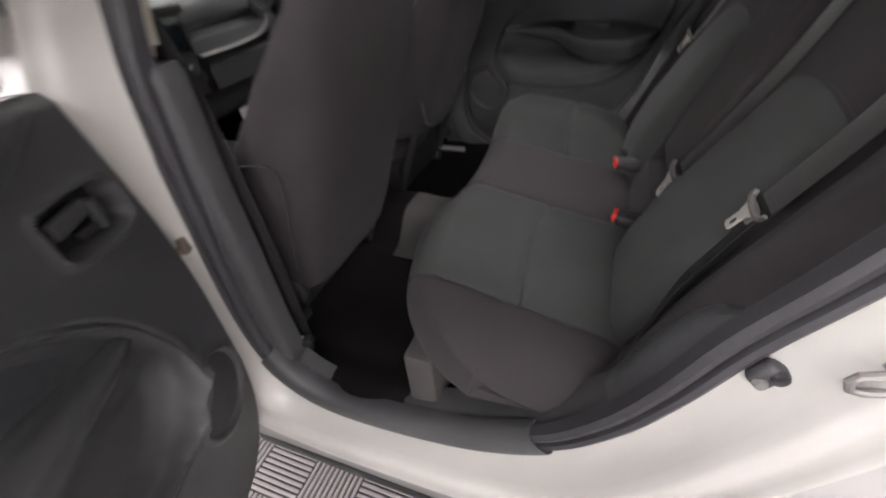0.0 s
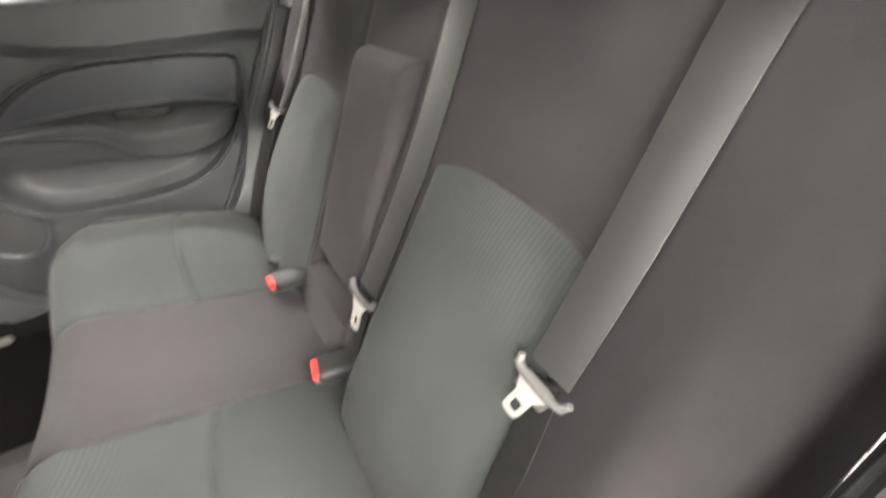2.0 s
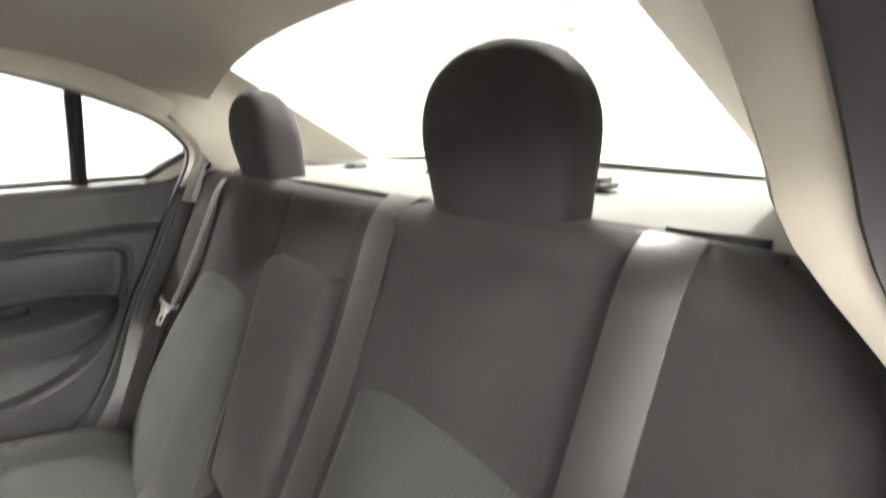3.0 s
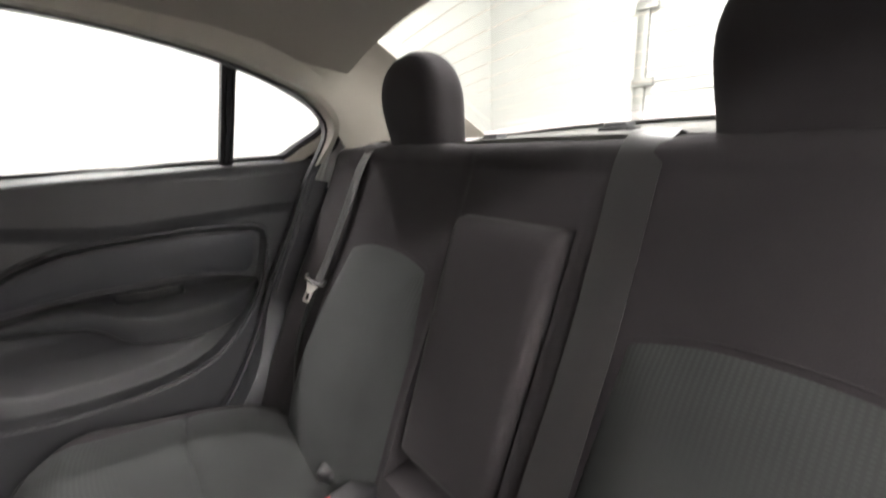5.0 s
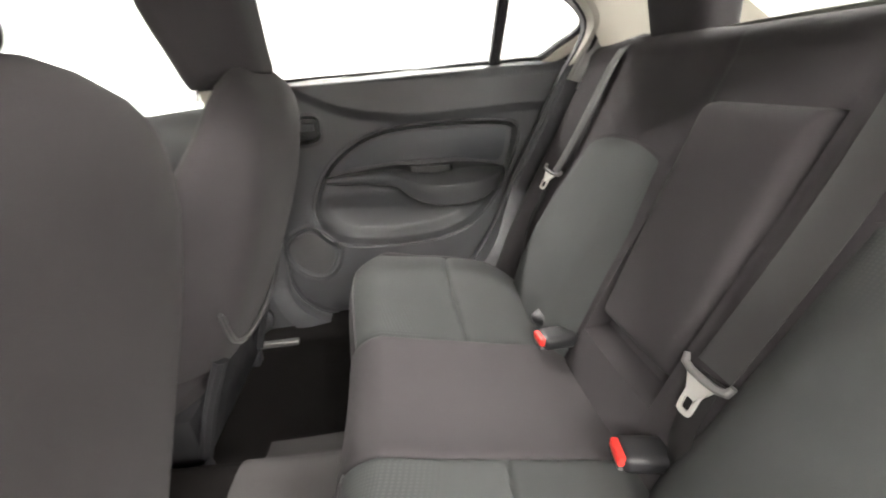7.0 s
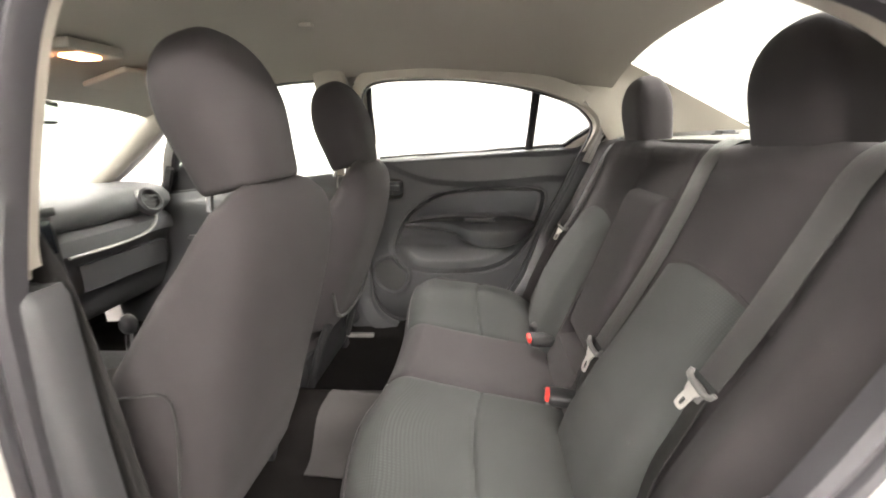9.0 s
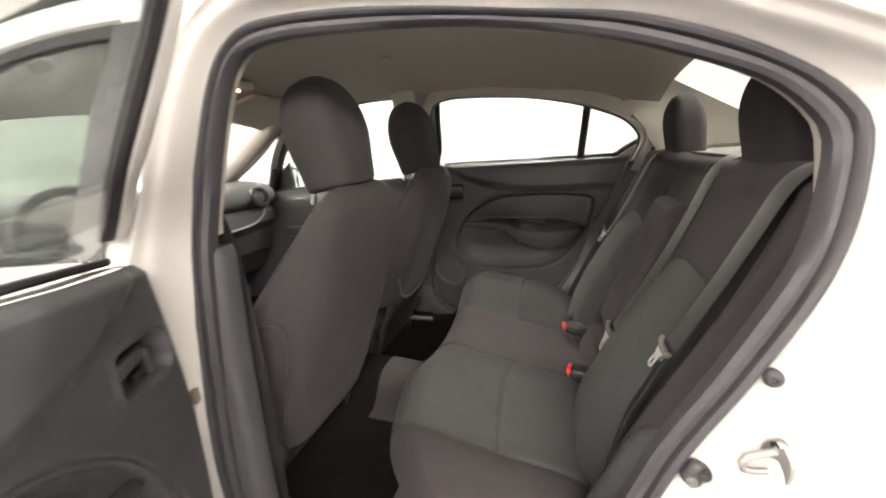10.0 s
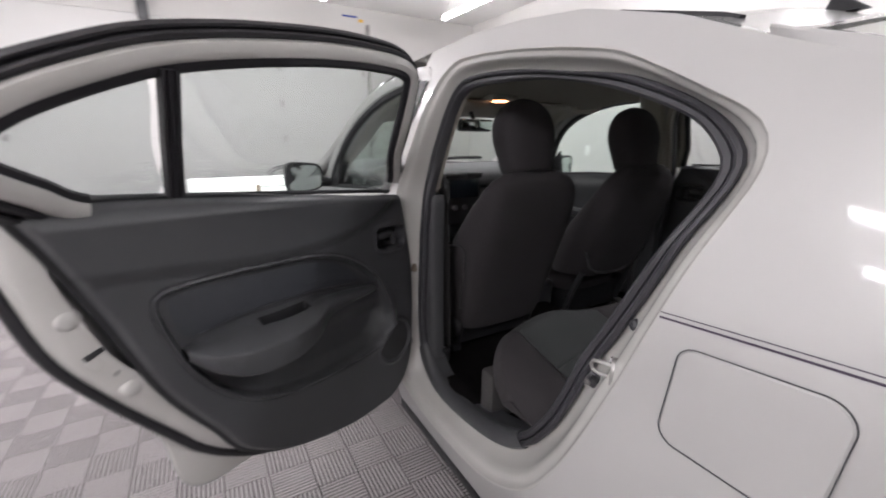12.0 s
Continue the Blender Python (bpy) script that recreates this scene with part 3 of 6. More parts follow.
def build_roof():
    liner = tagged(part("headliner", sheet(lambda x, y: (x, y, headliner_z(x, y) + 0.004 * math.sin(3 * x + 2 * y)), np.linspace(-.85, .965, 60), np.linspace(.23, 1.45, 40)), LINER),
                   "beige cloth headliner under the roof", "headliner", kind="structure")

    def top(x, v):
        edge = skin(x, roofline(x))
        y = edge + (2 * MID - 2 * edge) * v
        return (x, y, roofline(x) - .003 + (.042 + .055 * float(ease(.45, .90, x))) * (1 - (2 * v - 1) ** 2) ** 1.75)

    roof = tagged(part("roof", sheet(top, np.linspace(-.68, .955, 50), np.linspace(0, 1, 34)), PAINT), "glossy white sedan roof panel", "car roof", kind="structure")
    glass_thing = thing("rear_window", "wide sloping rear window with a dark border", "window", kind="structure")

    def pane(u, v, lift=0.0):
        x = .955 + u * (1.50 - .955)
        half = .705 + .01 * u
        z = roofline(x) + .006 + .012 * math.sin(math.pi * u) + (.094 - .058 * u) * (1 - (2 * v - 1) ** 2) ** (1.7 - .8 * u) + lift
        return (x, MID + half * (2 * v - 1), z)

    part("pane", sheet(pane, np.linspace(0, 1, 14), np.linspace(0, 1, 40)), GLASS, glass_thing).visible_shadow = False
    across = lambda u, v: abs(2 * v - 1) * (.705 + .01 * u) - .10 * u
    edge = lambda u, v: .606 < across(u, v) < .626 or (u < .03 and across(u, v) < .626)
    part("window_frame", thicken(sheet(lambda u, v: pane(u, v, .004), np.linspace(0, 1, 70), np.linspace(0, 1, 160), edge), .006), BORDER, glass_thing, "black ceramic border")
    part("rear_pillar", thicken(sheet(lambda u, v: pane(u, v, .004), np.linspace(0, 1, 40), np.linspace(0, 1, 90), lambda u, v: across(u, v) >= .626), .006), PAINT, glass_thing, "white rear pillar skin beside the glass")
    for v0, v1, sg in ((0.0, .03, False), (1.0, .97, True)):
        rows = []
        for u in np.linspace(0, 1, 24):
            x = .955 + u * (1.50 - .955)
            y = skin(x, roofline(x))
            rows.append([(x, 2 * MID - y if sg else y, roofline(x) - .003), tuple(Vector(pane(u, v0, .004)) + Vector((0, .002 if sg else -.002, -.003))), pane(u, v0, .0045), pane(u, v1, .0045)])
        part("pillar_flange", loft(rows, False), PAINT, glass_thing, "white rolled edge of the rear pillar")
    for k in range(11):
        u = .10 + .078 * k
        part("heater_wire", tube([pane(u, v, -.002) for v in np.linspace(.16, .84, 16)], .0006, 4), WIRE, glass_thing)
    for sg in (-1, 1):
        run = []
        for x in np.linspace(-.45, .835, 40):
            edge_y = skin(x, roofline(x))
            v = .5 + sg * (.5 - (.105 + .03 * float(ease(.3, .83, x))) / (2 * MID - 2 * edge_y))
            run.append(Vector(top(x, v)) + Vector((0, 0, .002)))
        tagged(part("roof_moulding", ribbon(run, Vector((0, 1, 0)), .016, .008), RUBBER), "black drip moulding let into the white roof", "moulding", "roof mouldings")
    # antenna at the rear edge of the roof
    ant = thing("antenna", "short black roof antenna leaning back", "antenna", place=pose(.872, .59, 1.394))
    part("base", loft([[(x - .012 * k, w * math.cos(a) * .4, .022 * k) for x, w, a in [(.034 * math.cos(a) * (1 - .62 * k), .03 * (1 - .55 * k), a - math.pi / 2) for a in np.linspace(0, 2 * math.pi, 24, endpoint=False)]] for k in (-.3, 0, .3, .6, .85, 1.0)], True, True), TRIM_DARK, ant, "black rubber foot")
    part("mast", tube([(-.012, 0, .012), (.05, 0, .066), (.12, 0, .13)], [.006, .005, .003]), TRIM_DARK, ant)
    # shelf behind the bench
    shelf = thing("parcel_shelf", "grey felt shelf behind the rear bench", "shelf")
    part("board", thicken(sheet(lambda x, y: (x, y, 1.045 + .012 * math.sin((x - .9) * 4) + .006 * math.cos(5 * (y - MID)) + .22 * max(0, x - 1.40)), np.linspace(.988, 1.55, 28), np.linspace(.19, 1.49, 40)), .012), SHELF, shelf)
    for y in (.275, 1.335):
        part("belt_slot", join(box(.978, .984, y - .050, y + .060, 1.046, 1.0565, .001), box(1.012, 1.018, y - .035, y + .045, 1.046, 1.0585, .001)), TRIM_DARK, shelf, "black belt slot bezel")
    anchor = thing("child_seat_anchor", "dark child seat anchor cap on the shelf", "anchor cap")
    part("cap", box(1.22, 1.26, 1.165, 1.215, 1.054, 1.070, .005), TRIM, anchor)
    part("base", box(1.214, 1.266, 1.158, 1.222, 1.050, 1.060, .003), TRIM_DARK, anchor)
    for dy in (-.342, -.684):
        copy_thing(anchor, pose(0, dy, .010))


def build_rear_quarter():
    """Fuel flap, pin stripes, trunk lid and the fittings on the jamb."""
    flap = thing("fuel_flap", "white fuel filler flap with rounded corners", "fuel flap")
    # outline of the flap over (x, z)
    def outline(grow):
        pts, corners = [], [(.962, .690, 180), (1.160, .690, 270), (1.172, .874, 0), (.978, .862, 90)]
        for (x, z, a), r in zip(corners, (.028, .03, .03, .028)):
            sx, sz = (1 if a in (270, 0) else -1), (1 if a in (0, 90) else -1)
            cx, cz = x - sx * r, z - sz * r
            for k in range(7):
                t = radians(a + 90 * k / 6)
                pts.append((cx + (r + grow) * math.cos(t), cz + (r + grow) * math.sin(t)))
        return pts

    def band(g0, g1, l0, l1):
        return loft([[(x, skin(x, z) - l, z) for x, z in outline(g)] for g, l in ((g0, l0), (g1, l1))])

    def plate():
        rows = [outline(g) for g in (0.0, -.003, -.02)]
        rings = [[(x, skin(x, z) - l, z) for x, z in row] for row, l in zip(rows, (.0005, .003, .0032))]
        return loft(rings, True, True)

    part("flap", plate(), PAINT, flap)
    part("gap", thicken(band(0.0, .0016, .0012, .0012), .001), TRIM, flap, "dark gap round the flap")
    stripe = thing("pinstripe", "twin dark purple pinstripe along the flank", "pinstripe")
    for dz, h in ((0.0, .0032), (.0085, .0016)):
        bm = loft([[(x, skin(x, z) - .0008, z), (x, skin(x, z + h) - .0008, z + h)] for x in np.linspace(.942, 2.1, 50) for z in (.888 + .085 * (x - .942) + dz - .03 * (x - .942) ** 2,)], False)
        part("line", bm, STRIPE, stripe)
    trunk = tagged(part("trunk_lid", sheet(lambda x, y: (x, y, roofline(x) - .012 + .03 * (1 - ((y - MID) / .7) ** 2)), np.linspace(1.49, 2.2, 16), np.linspace(.17, 2 * MID - .17, 20)), PAINT),
                   "white trunk lid behind the rear window", "trunk lid", kind="structure")
    tagged(part("rear_panel", box(2.14, 2.2, .06, 2 * MID - .06, .15, 1.0, .03, 3), PAINT), "white rear end panel", "rear panel", kind="structure")
    # striker, bump stop and plug on the jamb
    st = thing("door_striker", "bright steel door striker on the jamb", "striker", place=pose(.846, .048, .727, 0, 0, 0))
    part("plate", loft([[(x, .020 * r * math.cos(a), .032 * r * math.sin(a)) for a in np.linspace(0, 2 * math.pi, 28, endpoint=False)] for x, r in ((.008, 1.0), (-.002, 1.0), (-.004, .93), (-.0045, .5), (-.0045, .02))], True, True), STEEL, st, "oval steel plate").matrix_basis = pose(0, 0, 0, 0, 0, 30)
    part("loop", tube([(.0, .0, .016), (-.026, -.008, .015), (-.037, -.010, .012), (-.041, -.011, .004), (-.037, -.010, -.006), (-.026, -.008, -.009), (.0, .0, -.010)], .0042, 8), STEEL, st, "steel loop")
    part("screw", disc_ring([(.001, .004), (.006, .003), (.007, 0)], 12), CHROME, st).matrix_basis = pose(-.004, -.002, .026, 0, -90, 30)
    part("screw", disc_ring([(.001, .004), (.006, .003), (.007, 0)], 12), CHROME, st).matrix_basis = pose(-.004, -.002, -.024, 0, -90, 30)
    bs = thing("bump_stop", "dark rubber bump stop on the jamb", "bump stop", place=pose(.776, .086, .666, 0, 28, 8))
    part("pad", oriented_box(pose(0, 0, 0), .028, .020, .035, .008, 3), SEAL_RUBBER, bs)
    part("cap", disc_ring([(.001, .004), (.006, .003), (.008, -.003)], 14), TONGUE, bs, "grey cap").matrix_basis = pose(-.003, -.011, -.009, 90, 0, 0)
    part("hole", disc_ring([(.001, .0), (.005, .001), (.008, .003), (.010, -.003)], 14), TRIM_DARK, bs).matrix_basis = pose(.004, -.011, .008, 90, 0, 0)
    pl = thing("jamb_plug", "round dark rubber plug in the jamb", "plug", place=pose(.848, .088, .816, 90, 0, -20))
    part("plug", disc_ring([(.001, .003), (.004, .003), (.005, .006), (.009, .005), (.0115, .002), (.0115, -.014)], 20), SEAL_RUBBER, pl)


build_side(False)
build_side(True)
build_roof()
build_rear_quarter()


# ---- doors: u runs back from the hinge, w into the cabin, z up ----
TRIM_EDGE = [(.017, .919), (.045, .950), (.20, .965), (.40, .988), (.731, 1.019), (.90, 1.026), (.975, 1.022), (.932, .922), (.88, .794), (.802, .586), (.711, .431), (.65, .332),
             (.52, .247), (.33, .194), (.17, .180), (.07, .205), (.008, .270), (-.024, .39), (-.028, .662)]
POCKET = [(.800, .790), (.787, .818), (.740, .826), (.645, .828), (.544, .824), (.426, .817), (.329, .798), (.242, .756), (.165, .690), (.120, .612), (.104, .545), (.135, .480), (.200, .440),
          (.30, .430), (.42, .434), (.53, .448), (.62, .482), (.690, .542), (.750, .630), (.785, .720)]
HANDLE = [(.036, .776), (.100, .774), (.150, .786), (.156, .815), (.154, .848), (.100, .850), (.040, .842), (.030, .808)]
HOLE = [(.415, .688), (.60, .690), (.55, .655), (.44, .652)]
MAIN_GLASS = [(.060, .972), (.072, 1.10), (.088, 1.285), (.105, 1.312), (.23, 1.318), (.36, 1.313), (.50, 1.299), (.63, 1.280), (.735, 1.258), (.728, 1.15), (.718, 1.020), (.40, .996)]
QUARTER = [(.768, 1.247), (.83, 1.226), (.91, 1.190), (.968, 1.152), (.990, 1.122), (.972, 1.100), (.92, 1.066), (.865, 1.035), (.748, 1.024), (.757, 1.13)]
WINDOW = [(.060, .960), (.070, 1.10), (.086, 1.270), (.112, 1.313), (.23, 1.320), (.36, 1.315), (.50, 1.301), (.63, 1.282), (.75, 1.256), (.85, 1.218), (.93, 1.180), (.982, 1.143), (.994, 1.120),
          (.978, 1.098), (.92, 1.062), (.865, 1.030), (.75, 1.018), (.40, .990)]
EDGE_FINE = smooth_closed(TRIM_EDGE, 400)
POCKET_LINE, HANDLE_LINE, EDGE_LINE = smooth_closed(POCKET, 90), smooth_closed(HANDLE, 40), smooth_closed(TRIM_EDGE, 100)


def lean_in(z):
    return 0.43 * max(0.0, z - 0.97)


def trim_height(u, z):
    """The relief of the inner door panel, in metres into the cabin."""
    h = 0.010 + 0.016 * ease(.86, 1.0, z) * 0 + 0.0 * u
    # upper roll under the window, with a crease
    crease = np.interp(u, [-.02, .06, .12, .187, .25, .33, .42, .50, .64, .76, .86, .98], [1.02, .945, .903, .868, .848, .836, .829, .828, .838, .853, .863, .872])
    h = h + .014 * ease(crease - .006, crease + .034, z) - .018 * ease(.985, 1.03, z + .04 * (1 - u))
    d = inside(POCKET_LINE, u, z)
    h = h + .0012 * np.exp(-((d + .002) / .003) ** 2) - .0040 * np.exp(-((d + .008) / .0022) ** 2) - .026 * ease(-.001, .012, d) - .010 * ease(.01, .10, d)
    # the bin's rolled front lip, and the scoop behind it
    h = h + .034 * np.exp(-((d + .012) / .020) ** 2) * np.exp(-((u - .14) / .07) ** 2 - ((z - .49) / .065) ** 2) - .020 * ease(.0, .05, d) * ease(.61, .54, z)
    sp = np.hypot(u - .085, z - .425)
    h = h + .008 * np.exp(-((sp - .082) / .007) ** 2) - .006 * ease(.08, .07, sp)
    hd = inside(HANDLE_LINE, u, z)
    h = h + .005 * np.exp(-((hd + .005) / .005) ** 2) - .030 * ease(-.001, .006, hd)
    e = inside(EDGE_LINE, u, z)
    return h - .022 * (1 - ease(.0, .022, e)) ** 2


def row_ends(z):
    """Where the panel's outline crosses a height."""
    fine = EDGE_FINE
    hits = []
    for a, b in zip(fine, np.roll(fine, -1, 0)):
        if (a[1] > z) != (b[1] > z):
            hits.append(a[0] + (z - a[1]) / (b[1] - a[1]) * (b[0] - a[0]))
    return min(hits), max(hits)


def arm_profile(u):
    """Armrest: top edge, lower edge and how far it stands out, along u."""
    us = [.150, .20, .30, .385, .44, .52, .60, .67, .735, .760]
    pick = lambda vals: np.interp([u - .02, u - .01, u, u + .01, u + .02], us, vals).mean()
    top = pick([.662, .668, .684, .694, .695, .694, .698, .695, .686, .678])
    front = pick([.652, .662, .671, .672, .652, .643, .645, .652, .666, .677])
    low = pick([.640, .641, .642, .634, .592, .572, .572, .590, .628, .660])
    out = pick([.004, .022, .034, .044, .070, .081, .084, .082, .056, .004])
    return top, front, low, out


def raise_trim(p):
    """The far door's trim sits a little higher than the hanging open door's."""
    body = np.interp(p.x, [0, .1, .4, .6, .8, 1.0], [.056, .055, .040, .034, .024, .0])
    top = np.interp(p.x, [0, .085, .36, .74, 1.0], [.052, .050, .030, .006, .0])
    k = float(ease(.86, .96, p.z))
    return Vector((p.x + .026 * max(0.0, 1 - p.x / .8) * float(ease(-.02, .08, p.x)), p.y, p.z + (body * (1 - k) + top * k) * float(ease(.25, .42, p.z))))


def sag_frame(p):
    """The open door's window frame leans further inwards than the hung one's."""
    d = .030 * float(ease(.96, 1.09, p.z)) + (.075 + .30 * max(0.0, min(p.x, .85))) * max(0.0, p.z - .96)
    return Vector((p.x + d * (1.093 - p.x) / .88, p.y + d, p.z + d * (1.147 - p.z) / .88))


def build_rear_door(right):
    if right:
        m = Matrix.Translation((-.05, 1.612, 0)) @ Matrix.Diagonal((1, -1, 1, 1))
    else:
        ang = math.atan2(-.9156, .402)
        m = Matrix.Translation((-.05, .052, 0)) @ Matrix.Rotation(ang, 4, "Z")
    door = thing("rear_door", "closed white rear car door with charcoal inner panel" if right else "open white rear car door with charcoal inner panel", "car door", "rear doors")

    inner = ("inner_panel", "panel_edge", "inlay", "armrest", "grip_well_shade", "release_cup", "release_lever", "lock_tab", "belt_strip")

    upper = ("pane", "run_channel", "window_frame", "frame_seal", "divider", "etched_mark")

    def put(name, bm, mat, label="", parent=None, **kw):
        if not right and name in upper:
            for v in bm.verts:
                v.co = sag_frame(v.co)
        if right and name in inner:
            for v in bm.verts:
                v.co = raise_trim(v.co)
        bm.transform(m)
        return part(name, bm, mat, parent or door, label, **kw)

    # inner panel, row by row
    zs = np.linspace(.2015, 1.024, 250)
    grid = []
    for z in zs:
        a, b = row_ends(z)
        us = a + (b - a) * np.linspace(0, 1, 250)
        hs = trim_height(us, np.full_like(us, z))
        grid.append([(u, h, z) for u, h in zip(us, hs)])
    bm = loft(grid, False)
    put("inner_panel", bm, TRIM, "charcoal grained inner door panel")
    rim = smooth_closed(TRIM_EDGE, 160)
    put("panel_edge", loft([[(u + (u - .45) * g * float(ease(.40, .62, u)), h, z + (z - .62) * g * .6 * float(ease(.40, .62, u))) for u, z in rim] for g, h in ((-.01, -.013), (.012, -.012), (.030, -.016), (.036, -.022), (.036, -.034))]), TRIM_DARK, "dark edge of the inner panel")
    # inlay in the upper half of the pocket; its darker blue is the recess's shade
    inlay = [(.782, .787), (.770, .806), (.732, .813), (.645, .815), (.544, .811), (.430, .804), (.336, .785), (.255, .745), (.200, .690), (.30, .694), (.40, .706), (.60, .708), (.755, .700)]
    ring = smooth_closed(inlay, 120)
    c = ring.mean(0)
    put("inlay", loft([[(p[0], -.026, p[1]) for p in ring], [(p[0], -.0185, p[1]) for p in c + (ring - c) * .985], [(p[0], -.0165, p[1]) for p in c + (ring - c) * .94], [(p[0], -.0165, p[1]) for p in c + (ring - c) * .02]], True, True), TRIM_SHADED, "recessed soft inlay, coloured darker for its shade")
    # armrest with a grip hole
    rows = []
    for u in np.linspace(.152, .758, 130):
        t, f, l, o = arm_profile(u)
        g = float(ease(.430, .446, u) * ease(.580, .566, u))
        k3 = .33 + .06 * float(ease(.58, .46, u))
        base = -.030
        at = lambda k: (base + k * (o - base), t + (f - t) * k)
        (w1, z1), (w2, z2), (w3, z3), (w4, z4) = at(.18), at(.26), at(k3), at(k3 + .12)
        rows.append([(u, base, t), (u, w1, z1 + .002), (u, w2, z2 - .055 * g), (u, w3, z3 - .055 * g), (u, w4, z4 + .003), (u, o - .007, f + .0045), (u, o - .002, f + .001), (u, o, f - .005),
                     (u, o - .001, (f + l) / 2), (u, o - .005, l + .004), (u, o - .012, l), (u, base, l + .004)])
    put("armrest", loft(rows, False), TRIM, "charcoal armrest with a pull grip")
    # black lining in the grip; stands in for the hollow's deep shade
    well = []
    for u in np.linspace(.4315, .5785, 60):
        t, f, l, o = arm_profile(u)
        k3 = .33 + .06 * float(ease(.58, .46, u))
        g = .055 * float(ease(.430, .446, u) * ease(.580, .566, u)) - .002
        well.append([(u, -.030 + k * (o + .030), t + (f - t) * k - d) for k, d in ((.20, -.0022), (.265, g), (k3 - .005, g), (k3 + .07, -.0022))])
    put("grip_well_shade", loft(well, False), TRIM_DARK, "pull grip well, its deep shade coloured black")
    # inner release in its cup
    put("release_cup", box(.040, .148, -.022, -.0185, .780, .844, .002), TRIM_DARK, "dark cup of the inner release")
    rel = put("release_lever", join(oriented_box(pose(.108, -.002, .822, 0, 0, 6), .070, .012, .024, .005, 3), oriented_box(pose(.066, -.004, .804), .014, .014, .044, .004)), TRIM, "charcoal inner release lever")
    put("lock_tab", oriented_box(pose(.092, -.006, .794), .030, .012, .014, .004), TRIM_DARK, "", rel)
    # loudspeaker grille
    put("grille", disc_ring([(.001, .003), (.04, .0028), (.070, .0016), (.076, .0006), (.079, -.003)], 40), GRILLE, "round loudspeaker grille").data.transform(m @ pose(.085, .0065, .425 + (.032 if right else 0), -90, 0, 0) @ m.inverted())

    # steel shell behind the panel, with its edge turned outwards
    edge = [(.045, .950), (.40, .988), (.731, 1.019), (.98, 1.03), (1.012, .955), (.99, .84), (.955, .72), (.885, .60), (.79, .465), (.715, .365), (.615, .285), (.50, .235), (.30, .185), (.10, .18),
            (.03, .215), (-.03, .29), (-.045, .40), (-.045, .66), (-.025, .90)]
    e = smooth_closed(edge, 150)
    c = np.array((.45, .62))
    tip = np.exp(-((e[:, 0] - .69) / .09) ** 2 - ((e[:, 1] - .33) / .10) ** 2)
    grow = lambda g, k=0.0: e + (e - c) / np.linalg.norm(e - c, axis=1)[:, None] * (g + k * tip)[:, None]
    # the belt line keeps the shell below the panel's upper edge
    belt = lambda u, z: z if u > .9 else min(z, float(np.interp(u, [0, .045, .40, .731, .82, .9], [.920, .938, .976, 1.007, 1.016, 1.06])))
    put("shell_edge", loft([[(u, w, belt(u, z)) for u, z in grow(g, k)] for g, w, k in ((-.08, -.024, 0), (-.045, -.026, 0), (-.022, -.033, 0), (-.006, -.046, 0), (.003, -.062, 0), (.006, -.076, .01), (.016, -.082, .05), (.024, -.088, .085), (.026, -.096, .09))]), JAMB, "white painted door edge")
    put("outer_skin", loft([[(u, w, belt(u, z)) for u, z in grow(g, k)] for g, w, k in ((.028, -.094, .09), (.028, -.102, .09), (.014, -.108, .08), (-.05, -.118, 0), (-.2, -.125, 0), (-.38, -.128, 0))], True, True), PAINT, "glossy white outer door skin")
    low = [p for p in zip(grow(.012)[:, 0], grow(.012)[:, 1])]
    sel = [(u, -.070, z) for u, z in low if z < .95]
    cut = max(range(len(sel)), key=lambda j: np.hypot(sel[j][0] - sel[j - 1][0], sel[j][2] - sel[j - 1][2]))
    put("door_seal", tube(sel[cut:] + sel[:cut], .014, 8), RUBBER, "black rubber door edge seal")
    # window: pane, quarter pane, divider, frame
    lay = lambda pts, w0: [(u, w0 + lean_in(z), z) for u, z in pts]

    def pane(pts, mat, label):
        f = smooth_closed(pts, 80)
        c = f.mean(0)
        bm = loft([lay(c + (f - c) * s, -.048) for s in (1, .9, .8, .7, .6, .5, .4, .3, .2, .1, .02)], True, True)
        o = put("pane", bm, mat, label)
        o.visible_shadow = False
        return o

    pane(MAIN_GLASS, GLASS_CLEAR, "clear door glass")
    pane(QUARTER, GLASS_CLEAR, "clear quarter glass")
    w = smooth_closed(WINDOW, 170)
    cw = np.array((.52, 1.13))
    nrm = np.roll(w, -1, 0) - np.roll(w, 1, 0)
    nrm = np.stack([-nrm[:, 1], nrm[:, 0]], 1) / np.linalg.norm(nrm, axis=1)[:, None]
    if np.mean(np.sum(nrm * (w - cw), 1)) < 0:
        nrm = -nrm

    def band(prof):
        rows = []
        for g, d in prof:
            rows.append([(u + n[0] * g, -.05 + lean_in(z) + d, z + n[1] * g) for (u, z), n in zip(w, nrm)])
        return rows

    above = [i for i in range(170) if w[i][1] > .977 - (0 if right or w[i][0] < .86 else .04) + .062 * w[i][0]]
    cut = max(range(len(above)), key=lambda j: (above[j] - above[j - 1]) % 170)
    above = above[cut:] + above[:cut]
    pick = lambda rows: [[r[i] for i in above] for r in rows]
    put("run_channel", loft(pick(band(((-.008, -.006), (-.010, .003), (-.005, .010), (.008, .012), (.013, .006)) if not right else ((-.004, -.006), (-.006, .006), (0, .016), (.012, .018), (.016, .010)))), False), RUBBER, "black rubber glass channel")
    put("window_frame", loft(pick(band(((.006, .006), (.008, .015), (.020, .021), (.038, .018), (.046, .004), (.046, -.006)) if not right else ((.012, .012), (.016, .022), (.026, .024), (.040, .018), (.046, .004), (.046, -.006)))), False), JAMB if not right else PILLAR, "white painted window frame" if not right else "")
